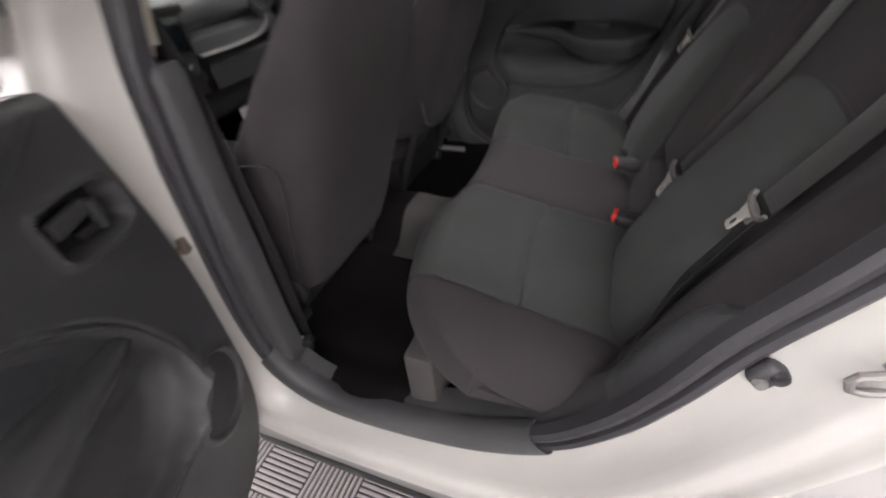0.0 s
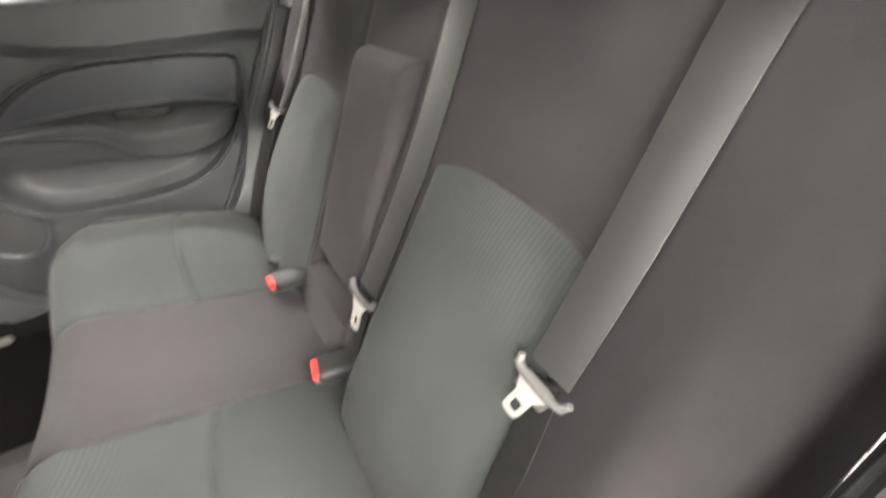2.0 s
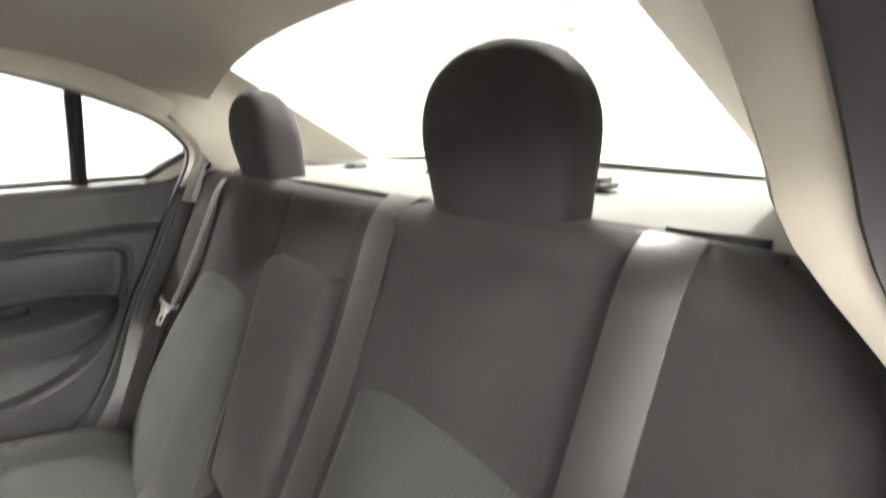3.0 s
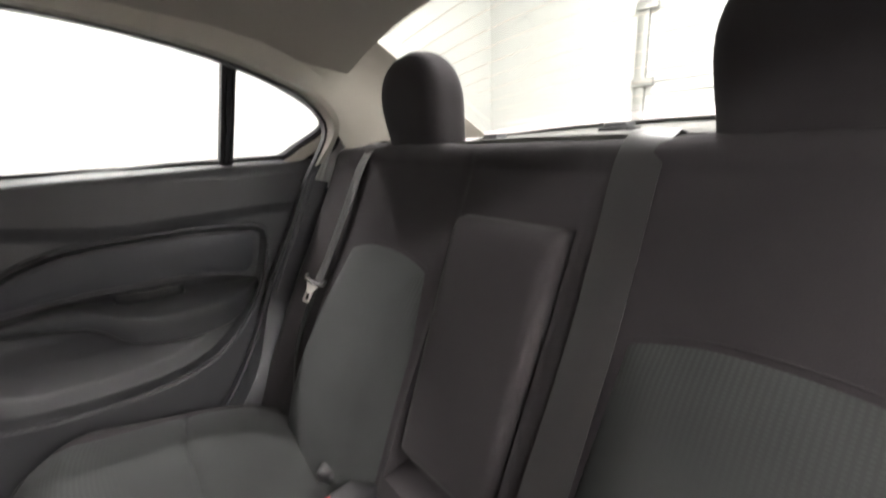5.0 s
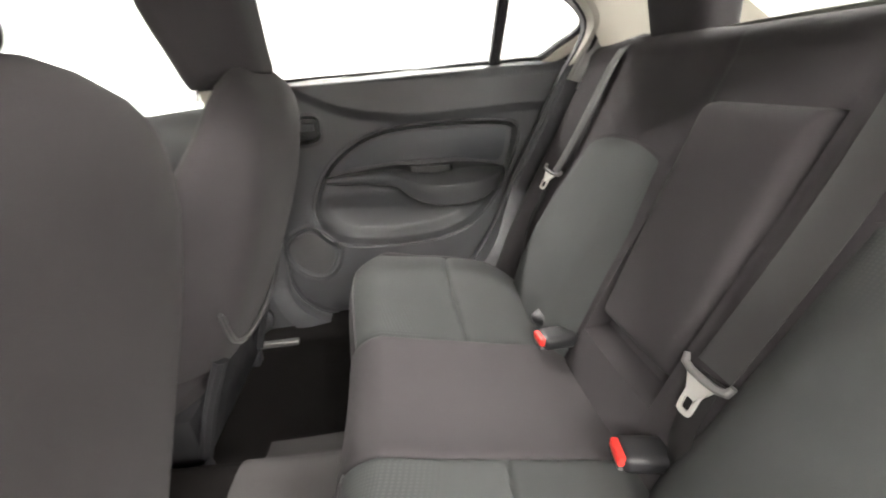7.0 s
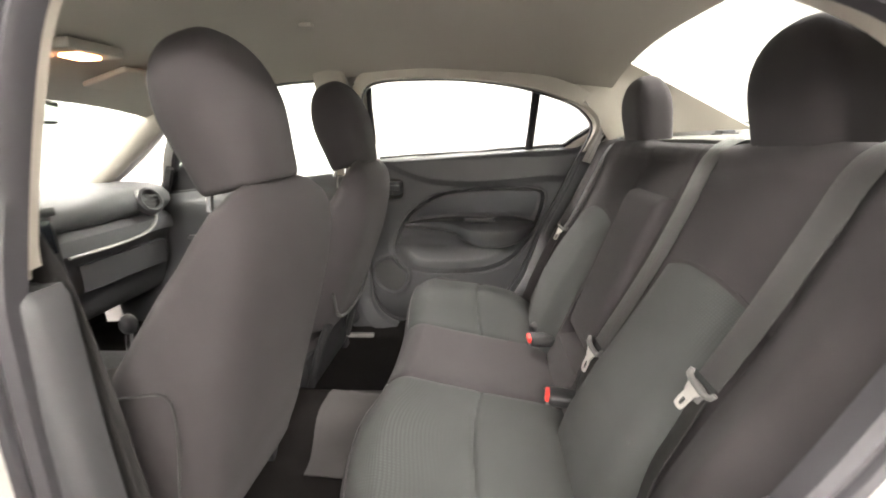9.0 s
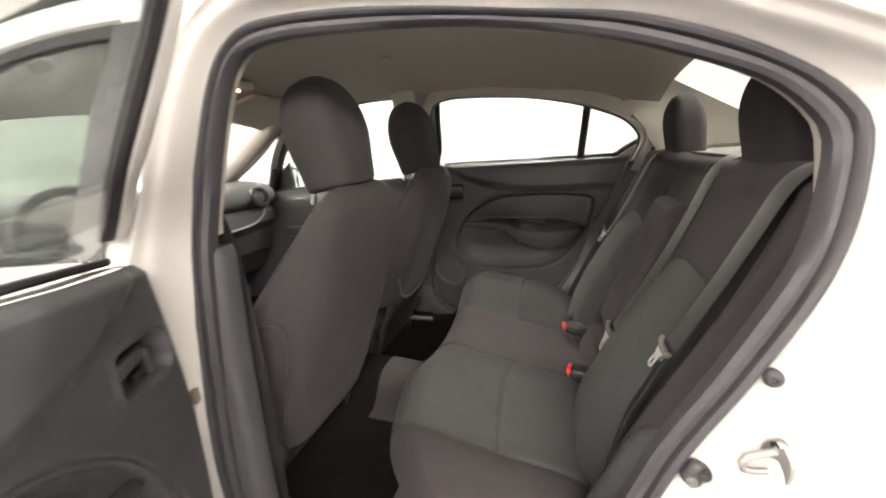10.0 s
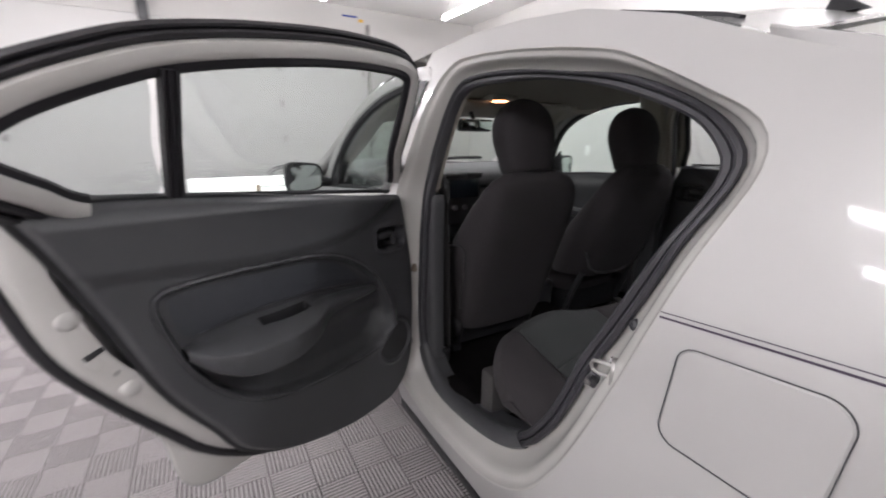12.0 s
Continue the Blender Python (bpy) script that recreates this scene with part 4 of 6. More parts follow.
    put("frame_seal", loft(pick(band(((.044, -.002), (.049, .007), (.056, .008), (.061, .002), (.063, -.012), (.066, -.014), (.069, -.006), (.074, -.006), (.080, -.016), (.084, -.022), (.080, -.028), (.044, -.028), (.012, -.018), (-.002, -.010)))), False), RUBBER, "black rubber frame seal")
    du = 0.0 if right else -.016
    put("divider", ribbon([(.733 + du, -.040 + lean_in(1.022), 1.022), (.742 + du, -.040 + lean_in(1.13), 1.13), (.752 + du, -.040 + lean_in(1.262), 1.262)], Vector((1, 0, 0)), .032, .026), RUBBER, "black divider bar")
    put("belt_strip", tube([(u, -.030, z - (.004 if right else 0)) for u, z in ((.055, .962), (.20, .976), (.40, .994), (.73, 1.021), (.86, 1.030))], .0045 if right else .006, 6), RUBBER, "black glass wiper strip")
    # etched marks low on both panes
    for u0 in (.645, .756):
        for r, n in ((0, 3), (1, 2), (2, 3), (3, 2), (4, 3)):
            for k in range(n):
                uu, zz = u0 + .012 * k + .002 * (r % 2), 1.092 - .009 * r
                put("etched_mark", oriented_box(pose(uu, (-.0465 if right else -.0440) + lean_in(zz), zz, 23, 0, 0), .007, .0006, .0022, 0), ETCH, smooth=False)
    if not right:
        # latch pocket in the rear edge
        put("latch", oriented_box(pose(.906, -.030, .726, 0, 24, 0), .036, .014, .013, .003), TRIM_DARK, "dark latch slot")
        put("latch_plate", oriented_box(pose(.900, -.032, .706, 0, 30, 0), .040, .014, .030, .004), JAMB, "white latch plate")
        put("latch_screw", oriented_box(pose(.878, -.029, .670, 0, 35, 0), .016, .010, .010, .003), STEEL)
        for uu, zz in ((.932, .806), (.858, .625)):
            put("dimple", disc_ring([(.001, .010), (.012, .009), (.019, .005), (.024, -.004)], 20), JAMB).data.transform(m @ pose(uu, -.0300, zz, -90, 0, 0) @ m.inverted())
        strap_bm = join(ribbon([Vector((-.072, .088, .664)), Vector((-.055, .060, .664)), Vector((-.045, .030, .664)), Vector((-.04, .0, .664))], Vector((0, 0, 1)), .014, .004), oriented_box(pose(-.068, .094, .668, 0, 0, 25), .012, .022, .032, .003))
        part("check_strap", strap_bm, RUST, door, "worn steel door check strap")
        put("check_strap", oriented_box(pose(-.045, -.03, .36, 0, 0, 0), .04, .03, .03, .005), STEEL)
    return door


build_rear_door(False)
build_rear_door(True)


def build_front_door(right):
    """Closed front door: skin, inner panel, window frame, glass and mirror."""
    door = thing("front_door", "closed white front car door with a door mirror", "car door", "front doors")
    put = lambda name, bm, mat, label="", **kw: part(name, flip(bm, right), mat, door, label, **kw)
    x0, x1 = -1.22, -.142
    zb = lambda x: .952 + .082 * (x - x1)
    put("outer_skin", thicken(sheet(lambda x, v: (x, skin(x, .14 + (zb(x) - .14) * v) - .004, .14 + (zb(x) - .14) * v), np.linspace(x0, x1, 30), np.linspace(0, 1, 24)), -.006), PAINT, "glossy white outer skin")
    put("inner_panel", thicken(sheet(lambda x, v: (x, .135 + .018 * math.sin(3.1 * v) + .02 * float(ease(.7, .9, v)) - .03 * float(ease(.94, 1, v)), .24 + (zb(x) - .24) * v), np.linspace(x0 - .1, x1, 24), np.linspace(0, 1, 24)), .004), TRIM, "charcoal inner panel")
    put("armrest", loft([[(x, .14, .70), (x, .19, .705), (x, .20, .69), (x, .19, .655), (x, .14, .63)] for x in np.linspace(-.85, -.30, 10)], True, True), TRIM, "charcoal armrest")
    win = [(-.128, .95), (-.112, 1.10), (-.10, 1.27), (-.108, 1.325), (-.25, 1.330), (-.40, 1.318), (-.55, 1.288), (-.70, 1.235), (-.82, 1.155), (-.91, 1.045), (-.965, .93), (-.97, .885), (-.60, .914)]
    w = smooth_closed(win, 120)
    n = np.roll(w, -1, 0) - np.roll(w, 1, 0)
    n = np.stack([-n[:, 1], n[:, 0]], 1) / np.linalg.norm(n, axis=1)[:, None]
    if np.mean(np.sum(n * (w - w.mean(0)), 1)) < 0:
        n = -n
    yy = lambda z, d=0.0: .052 + 1.05 * lean(z) + .06 * max(0, z - 1.1) + d
    bm = bmesh.new()
    bm.faces.new([bm.verts.new((x, yy(z), z)) for x, z in w])
    bmesh.ops.triangulate(bm, faces=list(bm.faces))
    put("pane", bm, GLASS_GREEN, "green tinted door glass", smooth=False).visible_shadow = False
    band = lambda prof: loft([[(x + a * g, yy(z, d), z + b * g) for (x, z), (a, b) in zip(w, n)] for g, d in prof])
    put("run_channel", band(((-.012, -.010), (-.014, .004), (-.010, .02), (.006, .024), (.008, -.012), (-.012, -.010))), RUBBER, "black rubber glass channel")
    up = lambda prof: loft([[(x + a * g, yy(z, d), z + b * g) for (x, z), (a, b) in zip(w, n) if z > .90 + .0 * x or x < -.9] for g, d in prof], False)
    put("window_frame", band(((.006, -.012), (.010, -.018), (.040, -.020), (.052, -.012), (.054, .02), (.02, .06), (.006, .02))), PAINT, "white window frame")
    put("pillar_cover", sheet(lambda x, v: (x + .03 * v, skin(x + .03 * v, .955 + .375 * v) - .006, .955 + .375 * v), np.linspace(-.172, -.098, 5), np.linspace(0, 1, 16)), TRIM_DARK, "black pillar cover strip")
    # mirror
    head = []
    for k, (s, dx) in enumerate(((.55, -.055), (.86, -.045), (1.0, -.02), (1.0, .015), (.96, .028))):
        row = []
        for a in np.linspace(0, 2 * math.pi, 28, endpoint=False):
            c, q = math.cos(a), math.sin(a)
            e = (abs(c) ** 4.5 + abs(q) ** 4.5) ** (-1 / 4.5)
            row.append((-1.0 + dx + .02 * c, -.093 + .092 * s * e * c, .933 + .077 * s * e * q * (1 - .12 * c) + .004 * c * s))
        head.append(row)
    head_ob = put("mirror_head", loft(head, True, True), TRIM_DARK, "black mirror housing")
    put("mirror_glass", loft([[(-1.0 + .0285 + .02 * math.cos(a), -.093 + .080 * e * math.cos(a), .933 + .064 * e * math.sin(a) * (1 - .12 * math.cos(a)) + .004 * math.cos(a)) for a in np.linspace(0, 2 * math.pi, 28, endpoint=False)
                              for e in ((abs(math.cos(a)) ** 4.5 + abs(math.sin(a)) ** 4.5) ** (-1 / 4.5),)]] + [[(-1.0 + .030, -.093, .933)] * 28]), MIRROR, "mirror glass").parent = head_ob
    put("mirror_arm", tube([(-1.02, -.02, .915), (-1.02, .02, .900), (-1.0, .06, .905)], [.022, .026, .034], 10), TRIM_DARK)
    put("mirror_sail", thicken(sheet(lambda u, v: (-.99 + .13 * u, .045 + .3 * max(0, .13 * v * (1 - u)) * 0 + lean(.89 + .14 * v), .89 + .16 * v * (.25 + .75 * u)), np.linspace(0, 1, 5), np.linspace(0, 1, 5)), .02), TRIM_DARK, "black mirror sail")
    return door


build_front_door(False)
build_front_door(True)


# ---- the cabin ----
def back_x(z):
    """The front face of the rear backrest, by height."""
    return float(np.interp(z, [.36, .50, .60, .82, .93, 1.005], [.652, .708, .752, .860, .907, .938]))


def arm_x(z):
    """The front face of the folded armrest, which stands proud of the backrest at its top."""
    return .868 + .371 * (z - .925)


def puff(v, r):
    return r * (1 - math.sqrt(max(0.0, 1 - min(1.0, v) ** 2)))


def rows_between(a, b, n):
    return list(np.linspace(a, b, n))


CUSHION = dict(y0=.155, y1=1.500, s1=.305, s2=.700, s3=1.005, s4=1.375)


def cushion_at(s, y):
    """Places on the bench cushion: s runs from the back (0) over the top to the foot of the front (1)."""
    c = CUSHION
    lobe = .020 * (math.cos((y - .49) / .19 * math.pi / 2) ** 2 if abs(y - .49) < .19 else 0) + .055 * (math.cos((y - 1.250) / .26 * math.pi / 2) ** 1.4 if abs(y - 1.250) < .26 else 0)
    dip = .014 * math.exp(-((y - MID) / .17) ** 2)
    if s < .62:
        k = s / .62
        x = .76 - k * (.76 - .285)
        z = .415 + .095 * k ** 1.2 - .030 * (1 - float(ease(0, .22, s))) - (.020 * (1 - float(ease(.05, .34, s))) if y > 1.0 else 0.0)
    elif s < .82:
        a = (s - .62) / .20 * math.pi / 2
        x = .285 - .075 * math.sin(a)
        z = .510 - .074 * (1 - math.cos(a))
    else:
        k = (s - .82) / .18
        x = .210 + .150 * k ** 1.3
        z = .436 - .074 * k
    top = 1 - float(ease(.74, .9, s))
    if y > 1.0:
        lobe *= 1 - .45 * float(ease(.34, .64, s))
    z += (lobe - dip) * top * float(ease(.02, .25, s))
    x -= (lobe * .5 - dip * .4) * float(ease(.5, .72, s))
    # seams
    for ys in (c["s1"], c["s2"], c["s3"], c["s4"]):
        z -= .007 * math.exp(-abs(y - ys) / .006) * top
    if c["s1"] < y < c["s2"] or c["s3"] < y < c["s4"]:
        xc = .470 - .014 * (1 - ((y - .50 if y < MID else y - 1.19) / .19) ** 2)
        z -= .011 * math.exp(-abs((x - xc) / .006)) * top
    # rounded ends
    d = min(y - c["y0"], c["y1"] - y)
    wide = .11 if y < MID else .13
    fall = puff(max(0, 1 - d / wide), .09)
    z -= fall * (1.0 if s < .82 else max(0.0, 1 - (s - .82) / .18))
    x += puff(max(0, 1 - d / (.25 if y < MID else .22)), .20 if y < MID else .17) * float(ease(.30, .8, s))
    return (x, y, z)


def is_insert(s, y):
    c = CUSHION
    return (c["s1"] < y < c["s2"] or c["s3"] < y < c["s4"]) and .05 < s < .73


def build_bench():
    bench = thing("rear_bench", "brown-grey cloth rear bench with green-grey inserts", "car seat")
    c = CUSHION
    ys = sorted(set(np.round(np.r_[np.linspace(c["y0"], c["y1"], 200), c["s1"], c["s2"], c["s3"], c["s4"]], 4)))
    ss = sorted(set(np.round(np.r_[np.linspace(0, 1, 190), .05, .73], 4)))
    part("cushion", sheet(cushion_at, ss, ys, lambda s, y: not is_insert(s, y)), FABRIC, bench, "brown-grey cloth seat cushion")
    for lo, hi in ((c["s1"], c["s2"]), (c["s3"], c["s4"])):
        part("seat_insert", sheet(cushion_at, ss, ys, lambda s, y: is_insert(s, y) and lo < y < hi), INSERT, bench, "green-grey patterned cloth insert")
    for end, sg in ((c["y0"], -1), (c["y1"], 1)):
        part("cushion_end", loft([[(x, end, z) for x, _, z in (cushion_at(s, end) for s in ss)], [(x * .75 + .16, end - sg * .04, .372) for x, _, z in (cushion_at(s, end) for s in ss)]], False), FABRIC, bench)
    for lo, hi in ((c["s1"], c["s2"]), (c["s3"], c["s4"])):
        pts = [Vector(cushion_at(.73, y)) + Vector((-.002, 0, .001)) for y in np.linspace(lo, hi, 40)]
        part("seam", tube(pts, .0014, 6), WEB, bench, "pale stitched seam")
    # stitched lines along the near and far panel edges
    for y in (c["s1"],):
        pts = [Vector(cushion_at(s, y)) + Vector((0, 0, .003)) for s in np.linspace(.06, .72, 40)]
        part("seam", tube(pts, .0013, 6), FABRIC, bench)

    # backrest: v up from the cushion over the top
    def back_at(v, y):
        if v < .80:
            z = .36 + (1.005 - .36) * v / .80
            x = back_x(z)
        else:
            a = (v - .80) / .20 * 2.2
            z = 1.005 + .042 * math.sin(min(a, math.pi / 2)) - .004 * max(0, a - math.pi / 2)
            x = back_x(1.005) + .038 * (1 - math.cos(min(a, math.pi / 2))) + .07 * max(0, a - math.pi / 2)
        up = float(ease(.95, .80, v))
        # soft fullness of the two seats, valleys where the straps lie
        lob = lambda y0: .012 * math.cos(min(1, abs(y - y0) / .19) * math.pi / 2) ** 2
        x -= (lob(.475) + lob(1.145)) * up
        for ys_, d in ((.303, .006), (.712, .005), (.965, .005), (1.362, .006)):
            x += d * math.exp(-((y - ys_) / .008) ** 2) * up
        x -= .046 * math.exp(-((y - .205) / .058) ** 2) * float(ease(.98, .35, v))
        x -= .026 * math.exp(-((y - 1.470) / .05) ** 2) * float(ease(.98, .35, v))
        z += .010 * math.exp(-((y - .42) / .18) ** 4) * float(ease(.6, .9, v)) + .010 * math.exp(-((y - 1.24) / .18) ** 4) * float(ease(.6, .9, v))
        # fine puckers along the crown
        x += .0012 * math.sin(61 * y + 2.0 * math.sin(17 * y)) * float(ease(.70, .95, v)) + .0016 * math.sin(23 * y + 9 * z)
        # channel for the armrest
        if .7225 < y < .9475 and v < .706 and z > .50:
            x += .050
        d = min(y - .128, 1.550 - y)
        fall = puff(max(0, 1 - d / .05), .06)
        x += fall
        z -= fall * .8 * float(ease(.55, .95, v))
        return (x, y, z)

    vs = np.linspace(0, 1, 110)
    ys = sorted(set(np.round(np.r_[np.linspace(.128, 1.550, 170), .720, .7226, .9474, .950], 4)))
    part("backrest", sheet(back_at, vs, ys), FABRIC, bench, "brown-grey cloth backrest")

    # stuffed inserts: an arched top edge, fuller towards the lumbar
    def insert_at(a, b, near):
        crown = .850 - .028 * abs(2 * a - 1) ** 2.2
        z = .385 + (crown - .385) * b
        if near:
            y0, y1 = np.interp(z, [.5, .70, .83], [.306, .314, .330]), np.interp(z, [.45, .55, .83], [.645, .630, .618])
        else:
            y0, y1 = np.interp(z, [.5, .70, .83], [.968, .972, .998]), np.interp(z, [.45, .55, .70, .83], [1.338, 1.342, 1.330, 1.288])
        y = float(y0 + (y1 - y0) * a)
        d = min(y - y0, y1 - y, crown - z)
        amp = float(np.interp(z, [.40, .50, .60, .72, .85], [.026, .038, .038, .028, .014]))
        x = back_at((z - .36) / (1.005 - .36) * .80, y)[0] if not .7225 < y < .9475 else back_x(z)
        k = float(np.clip(d / .075, 0, 1))
        return (x + .004 - (.006 + amp) * (1 - (1 - k) ** 2.4), y, z)

    grid = np.r_[0, .008, .02, .04, np.linspace(.07, .93, 38), .96, .98, .992, 1]
    for near in (True, False):
        part("back_insert", sheet(lambda a, b: insert_at(a, b, near), grid, grid), INSERT, bench, "green-grey patterned back insert")
        rim = [insert_at(a, 1, near) for a in np.linspace(0, 1, 30)]
        part("seam", tube([Vector(p) + Vector((-.003, 0, .001)) for p in rim], .0016, 6), FABRIC, bench)
    # folded-up centre armrest: a padded block with tight rounded edges
    rows, rad = [], .020
    for k in np.r_[0, .004, .012, .025, np.linspace(.05, .95, 26), .975, .988, .996, 1]:
        z = .538 + (.930 - .538) * k
        edge = min(k, 1 - k) * (.930 - .538)
        sink = rad - math.sqrt(max(0.0, rad ** 2 - max(0.0, rad - edge) ** 2))
        y0, y1 = .7285 + .5 * sink, .9415 - .5 * sink
        row = []
        for a in np.r_[0, .01, .03, .06, np.linspace(.1, .9, 14), .94, .97, .99, 1]:
            y = y0 + (y1 - y0) * a
            side = min(a, 1 - a) * (y1 - y0)
            drop = rad - math.sqrt(max(0.0, rad ** 2 - max(0.0, rad - side) ** 2))
            row.append((arm_x(z) + .004 + max(sink, drop) + .3 * min(sink, drop) - .007 * math.sin(math.pi * a) * math.sin(math.pi * k), y, z))
        row += [(arm_x(z) + .065, y1, z), (arm_x(z) + .065, y0, z)]
        rows.append(row)
    part("armrest", loft(rows, True, True), FABRIC, bench, "folded-up cloth centre armrest")

    # headrests on two steel posts
    for y in (.494, 1.170):
        part("headrest", headrest(Vector((.990, y, 1.136)), .104, .052, .102, 8, 4.2), FABRIC, bench, "rounded brown-grey headrest")
        for dy in (-.05, .05):
            part("post", tube([(.965, y + dy, 1.00), (.972, y + dy, 1.075)], .006, 8), CHROME, bench, "steel headrest post")
            part("guide", disc_ring([(.001, .010), (.012, .009), (.015, .0)], 14), TRIM_DARK, bench).matrix_basis = pose(.966, y + dy, 1.044)


def headrest(centre, half_y, half_x, half_z, recline, power, foot=.92, steps=34):
    """A domed headrest with a flat foot and tight vertical corners."""
    rings = []
    for k in range(steps + 1):
        t = k / steps
        cz = -1 + 2 * (.5 - .5 * math.cos(math.pi * t))
        if cz < -.80:
            wide = foot - .12 + .12 * (1 - ((-.80 - cz) / .20) ** 2) ** .5
        elif cz < .05:
            wide = foot + (1 - foot) * float(ease(-.95, .05, cz))
        else:
            wide = max(.02, 1 - ((cz - .05) / .95) ** 2.3) ** (1 / 2.1)
        if k == 0:
            wide = foot - .18
        deep = wide ** .8 * (1 - .12 * max(0, cz))
        ring = []
        for j in range(44):
            a = 2 * math.pi * j / 44
            c, q = math.cos(a), math.sin(a)
            e = (abs(c) ** power + abs(q) ** power) ** (-1 / power)
            ring.append(Vector((half_x * deep * e * c, half_y * wide * e * q, half_z * cz)))
        rings.append(ring)
    rot = Matrix.Rotation(radians(-recline), 3, "Y")
    return loft([[centre + rot @ v for v in ring] for ring in rings], True, True)


def cushion_block(centre, half_y, half_x, half_z, recline, power=2.6, taper=0.12, steps=26):
    """A stuffed block, squarer than an ellipsoid and narrower at the top; recline in degrees back from upright."""
    rings = []
    for k in range(steps + 1):
        t = -math.pi / 2 + math.pi * k / steps
        cz = math.copysign(abs(math.sin(t)) ** (2 / power), math.sin(t))
        s = abs(math.cos(t)) ** (2 / power)
        ring = []
        for j in range(36):
            a = 2 * math.pi * j / 36
            c, q = math.cos(a), math.sin(a)
            e = (abs(c) ** power + abs(q) ** power) ** (-1 / power)
            tp = 1 - taper * max(0, cz) ** 1.5 - .06 * max(0, -cz)
            ring.append(Vector((half_x * s * e * c * (1 - .25 * max(0, cz)), half_y * s * e * q * tp, half_z * cz)))
        rings.append(ring)
    rot = Matrix.Rotation(radians(-recline), 3, "Y")
    return loft([[centre + rot @ v for v in ring] for ring in rings], True, True)


def build_front_seat(y0, driver):
    seat = thing("front_seat", "brown-grey cloth driver seat seen from behind" if driver else "brown-grey cloth front passenger seat", "car seat", "front seats")
    out = -1 if driver else 1                      # which way the door lies
    # backrest: rings up the back, thick where the side bolsters reach forward
    crown = 1.026 if driver else 1.03
    foot = [-.028, .012, .030, .058, .087] if driver else [-.05, -.022, .005, .044, .081]
    rear = lambda z: float(np.interp(z, [.36, .46, .52, .60, .69, .78, .84, .93, .98, crown - .018, crown], foot + [.116, .132, .149, .148, .134, .110]))
    front = lambda z: float(np.interp(z, [.40, .50, .60, .70, .75, .83, .93, crown - .018, crown], [-.215, -.215, -.195, -.146, -.115, -.047, .040, .088, .100]))
    low = .365 if driver else .49
    rings = []
    for k in np.r_[np.linspace(0, .93, 34), .95, .965, .975, .985, .993, 1.0]:
        z = low + k * (crown - low)
        x0, x1 = front(z) * .6 + .2 * (front(z - .02) + front(z + .02)), rear(z) * .5 + .25 * (rear(z - .02) + rear(z + .02))
        half = np.interp(k, [0, .05, .3, .6, .8, .90, .95, .985, 1.0], [.228, .240, .248, .250, .240, .214, .186, .140, .100])
        ring = []
        for j in range(84):
            a = 2 * math.pi * j / 84
            c, q = math.cos(a), math.sin(a)
            p = 5.0 if c > 0 else 3.6
            e = (abs(c) ** p + abs(q) ** p) ** (-1 / p)
            narrow = 1 - (.15 if driver else .20) * float(ease(-.2, 1.0, c * e))                # the rear face is narrower than the bolsters
            x = (x0 + x1) / 2 + (x1 - x0) / 2 * e * c
            if c > 0:
                x -= .010 * max(0, 1 - (q * e) ** 2) * float(ease(.9, .2, k))
            elif abs(q * e) < .7:
                x += .07 * (1 - (q * e / .7) ** 2) * float(ease(.95, .4, k))
            ring.append((x, y0 + half * narrow * e * q, z + .012 * (q * e) ** 2 * float(ease(.2, 0, k))))
        rings.append(ring)
    part("backrest", loft(rings, True, True), FABRIC, seat, "brown-grey cloth backrest")
    hx = .032
    part("headrest", headrest(Vector((hx + .010, y0 - .005, 1.146 if driver else 1.138)), .118, .080, .132, 12, 3.0, .84), FABRIC, seat, "rounded brown-grey headrest")
    for dy in (-.058, .058):
        part("post", tube([(hx - .02, y0 + dy, .98), (hx - .006, y0 + dy, 1.06)], .0065, 8), CHROME, seat, "steel headrest post")
        part("guide", disc_ring([(.001, .012), (.013, .011), (.017, .0)], 14), TRIM_DARK, seat).matrix_basis = pose(hx - .016, y0 + dy, crown - .001)
    # arched seam of the side cover and the lower edge of the back
    arch = [(dx, y0 + out * w, z) for dx, w, z in ((-.150, .2515, .62), (-.140, .252, .69), (-.108, .252, .722), (-.05, .2505, .738), (.0, .2465, .744), (.018, .2445, .738), (.024, .2425, .715), (.018, .241, .66), (-.004, .238, .56), (-.02, .236, .48))]
    part("seam", tube(smooth_open(arch, 60), .0022, 6), WEB, seat, "pale piped seam of the side cover")
    hem = [(rear(low + .15) - .035, y0 - .222, low + .15), (rear(low + .05) - .004, y0 - .165, low + .06), (rear(low + .02) + .003, y0 - .07, low + .02), (rear(low + .02) + .003, y0 + .07, low + .02), (rear(low + .05) - .004, y0 + .165, low + .06), (rear(low + .15) - .035, y0 + .222, low + .15)]
    if not driver:
        part("hem", tube(smooth_open(hem, 40), .0055, 6), WEB, seat, "pale elastic hem under the back")
    part("back_frame", tube(smooth_open([(-.10, y0 - .19, .30), (-.06, y0 - .19, .42), (-.02, y0 - .18, .52)], 12), .014, 8), TRIM_DARK, seat, "black lower back frame")
    part("back_frame", tube(smooth_open([(-.10, y0 + .19, .30), (-.06, y0 + .19, .42), (-.02, y0 + .18, .52)], 12), .014, 8), TRIM_DARK, seat, "black lower back frame")
    # cushion
    part("cushion", cushion_block(Vector((-.36, y0, .455)), .245, .27, .085, -4, 3.4, .05), FABRIC, seat, "brown-grey cloth seat cushion")
    part("base", box(-.52, -.10, y0 - .20, y0 + .20, .27, .40, .02), TRIM_DARK, seat, "black seat base")
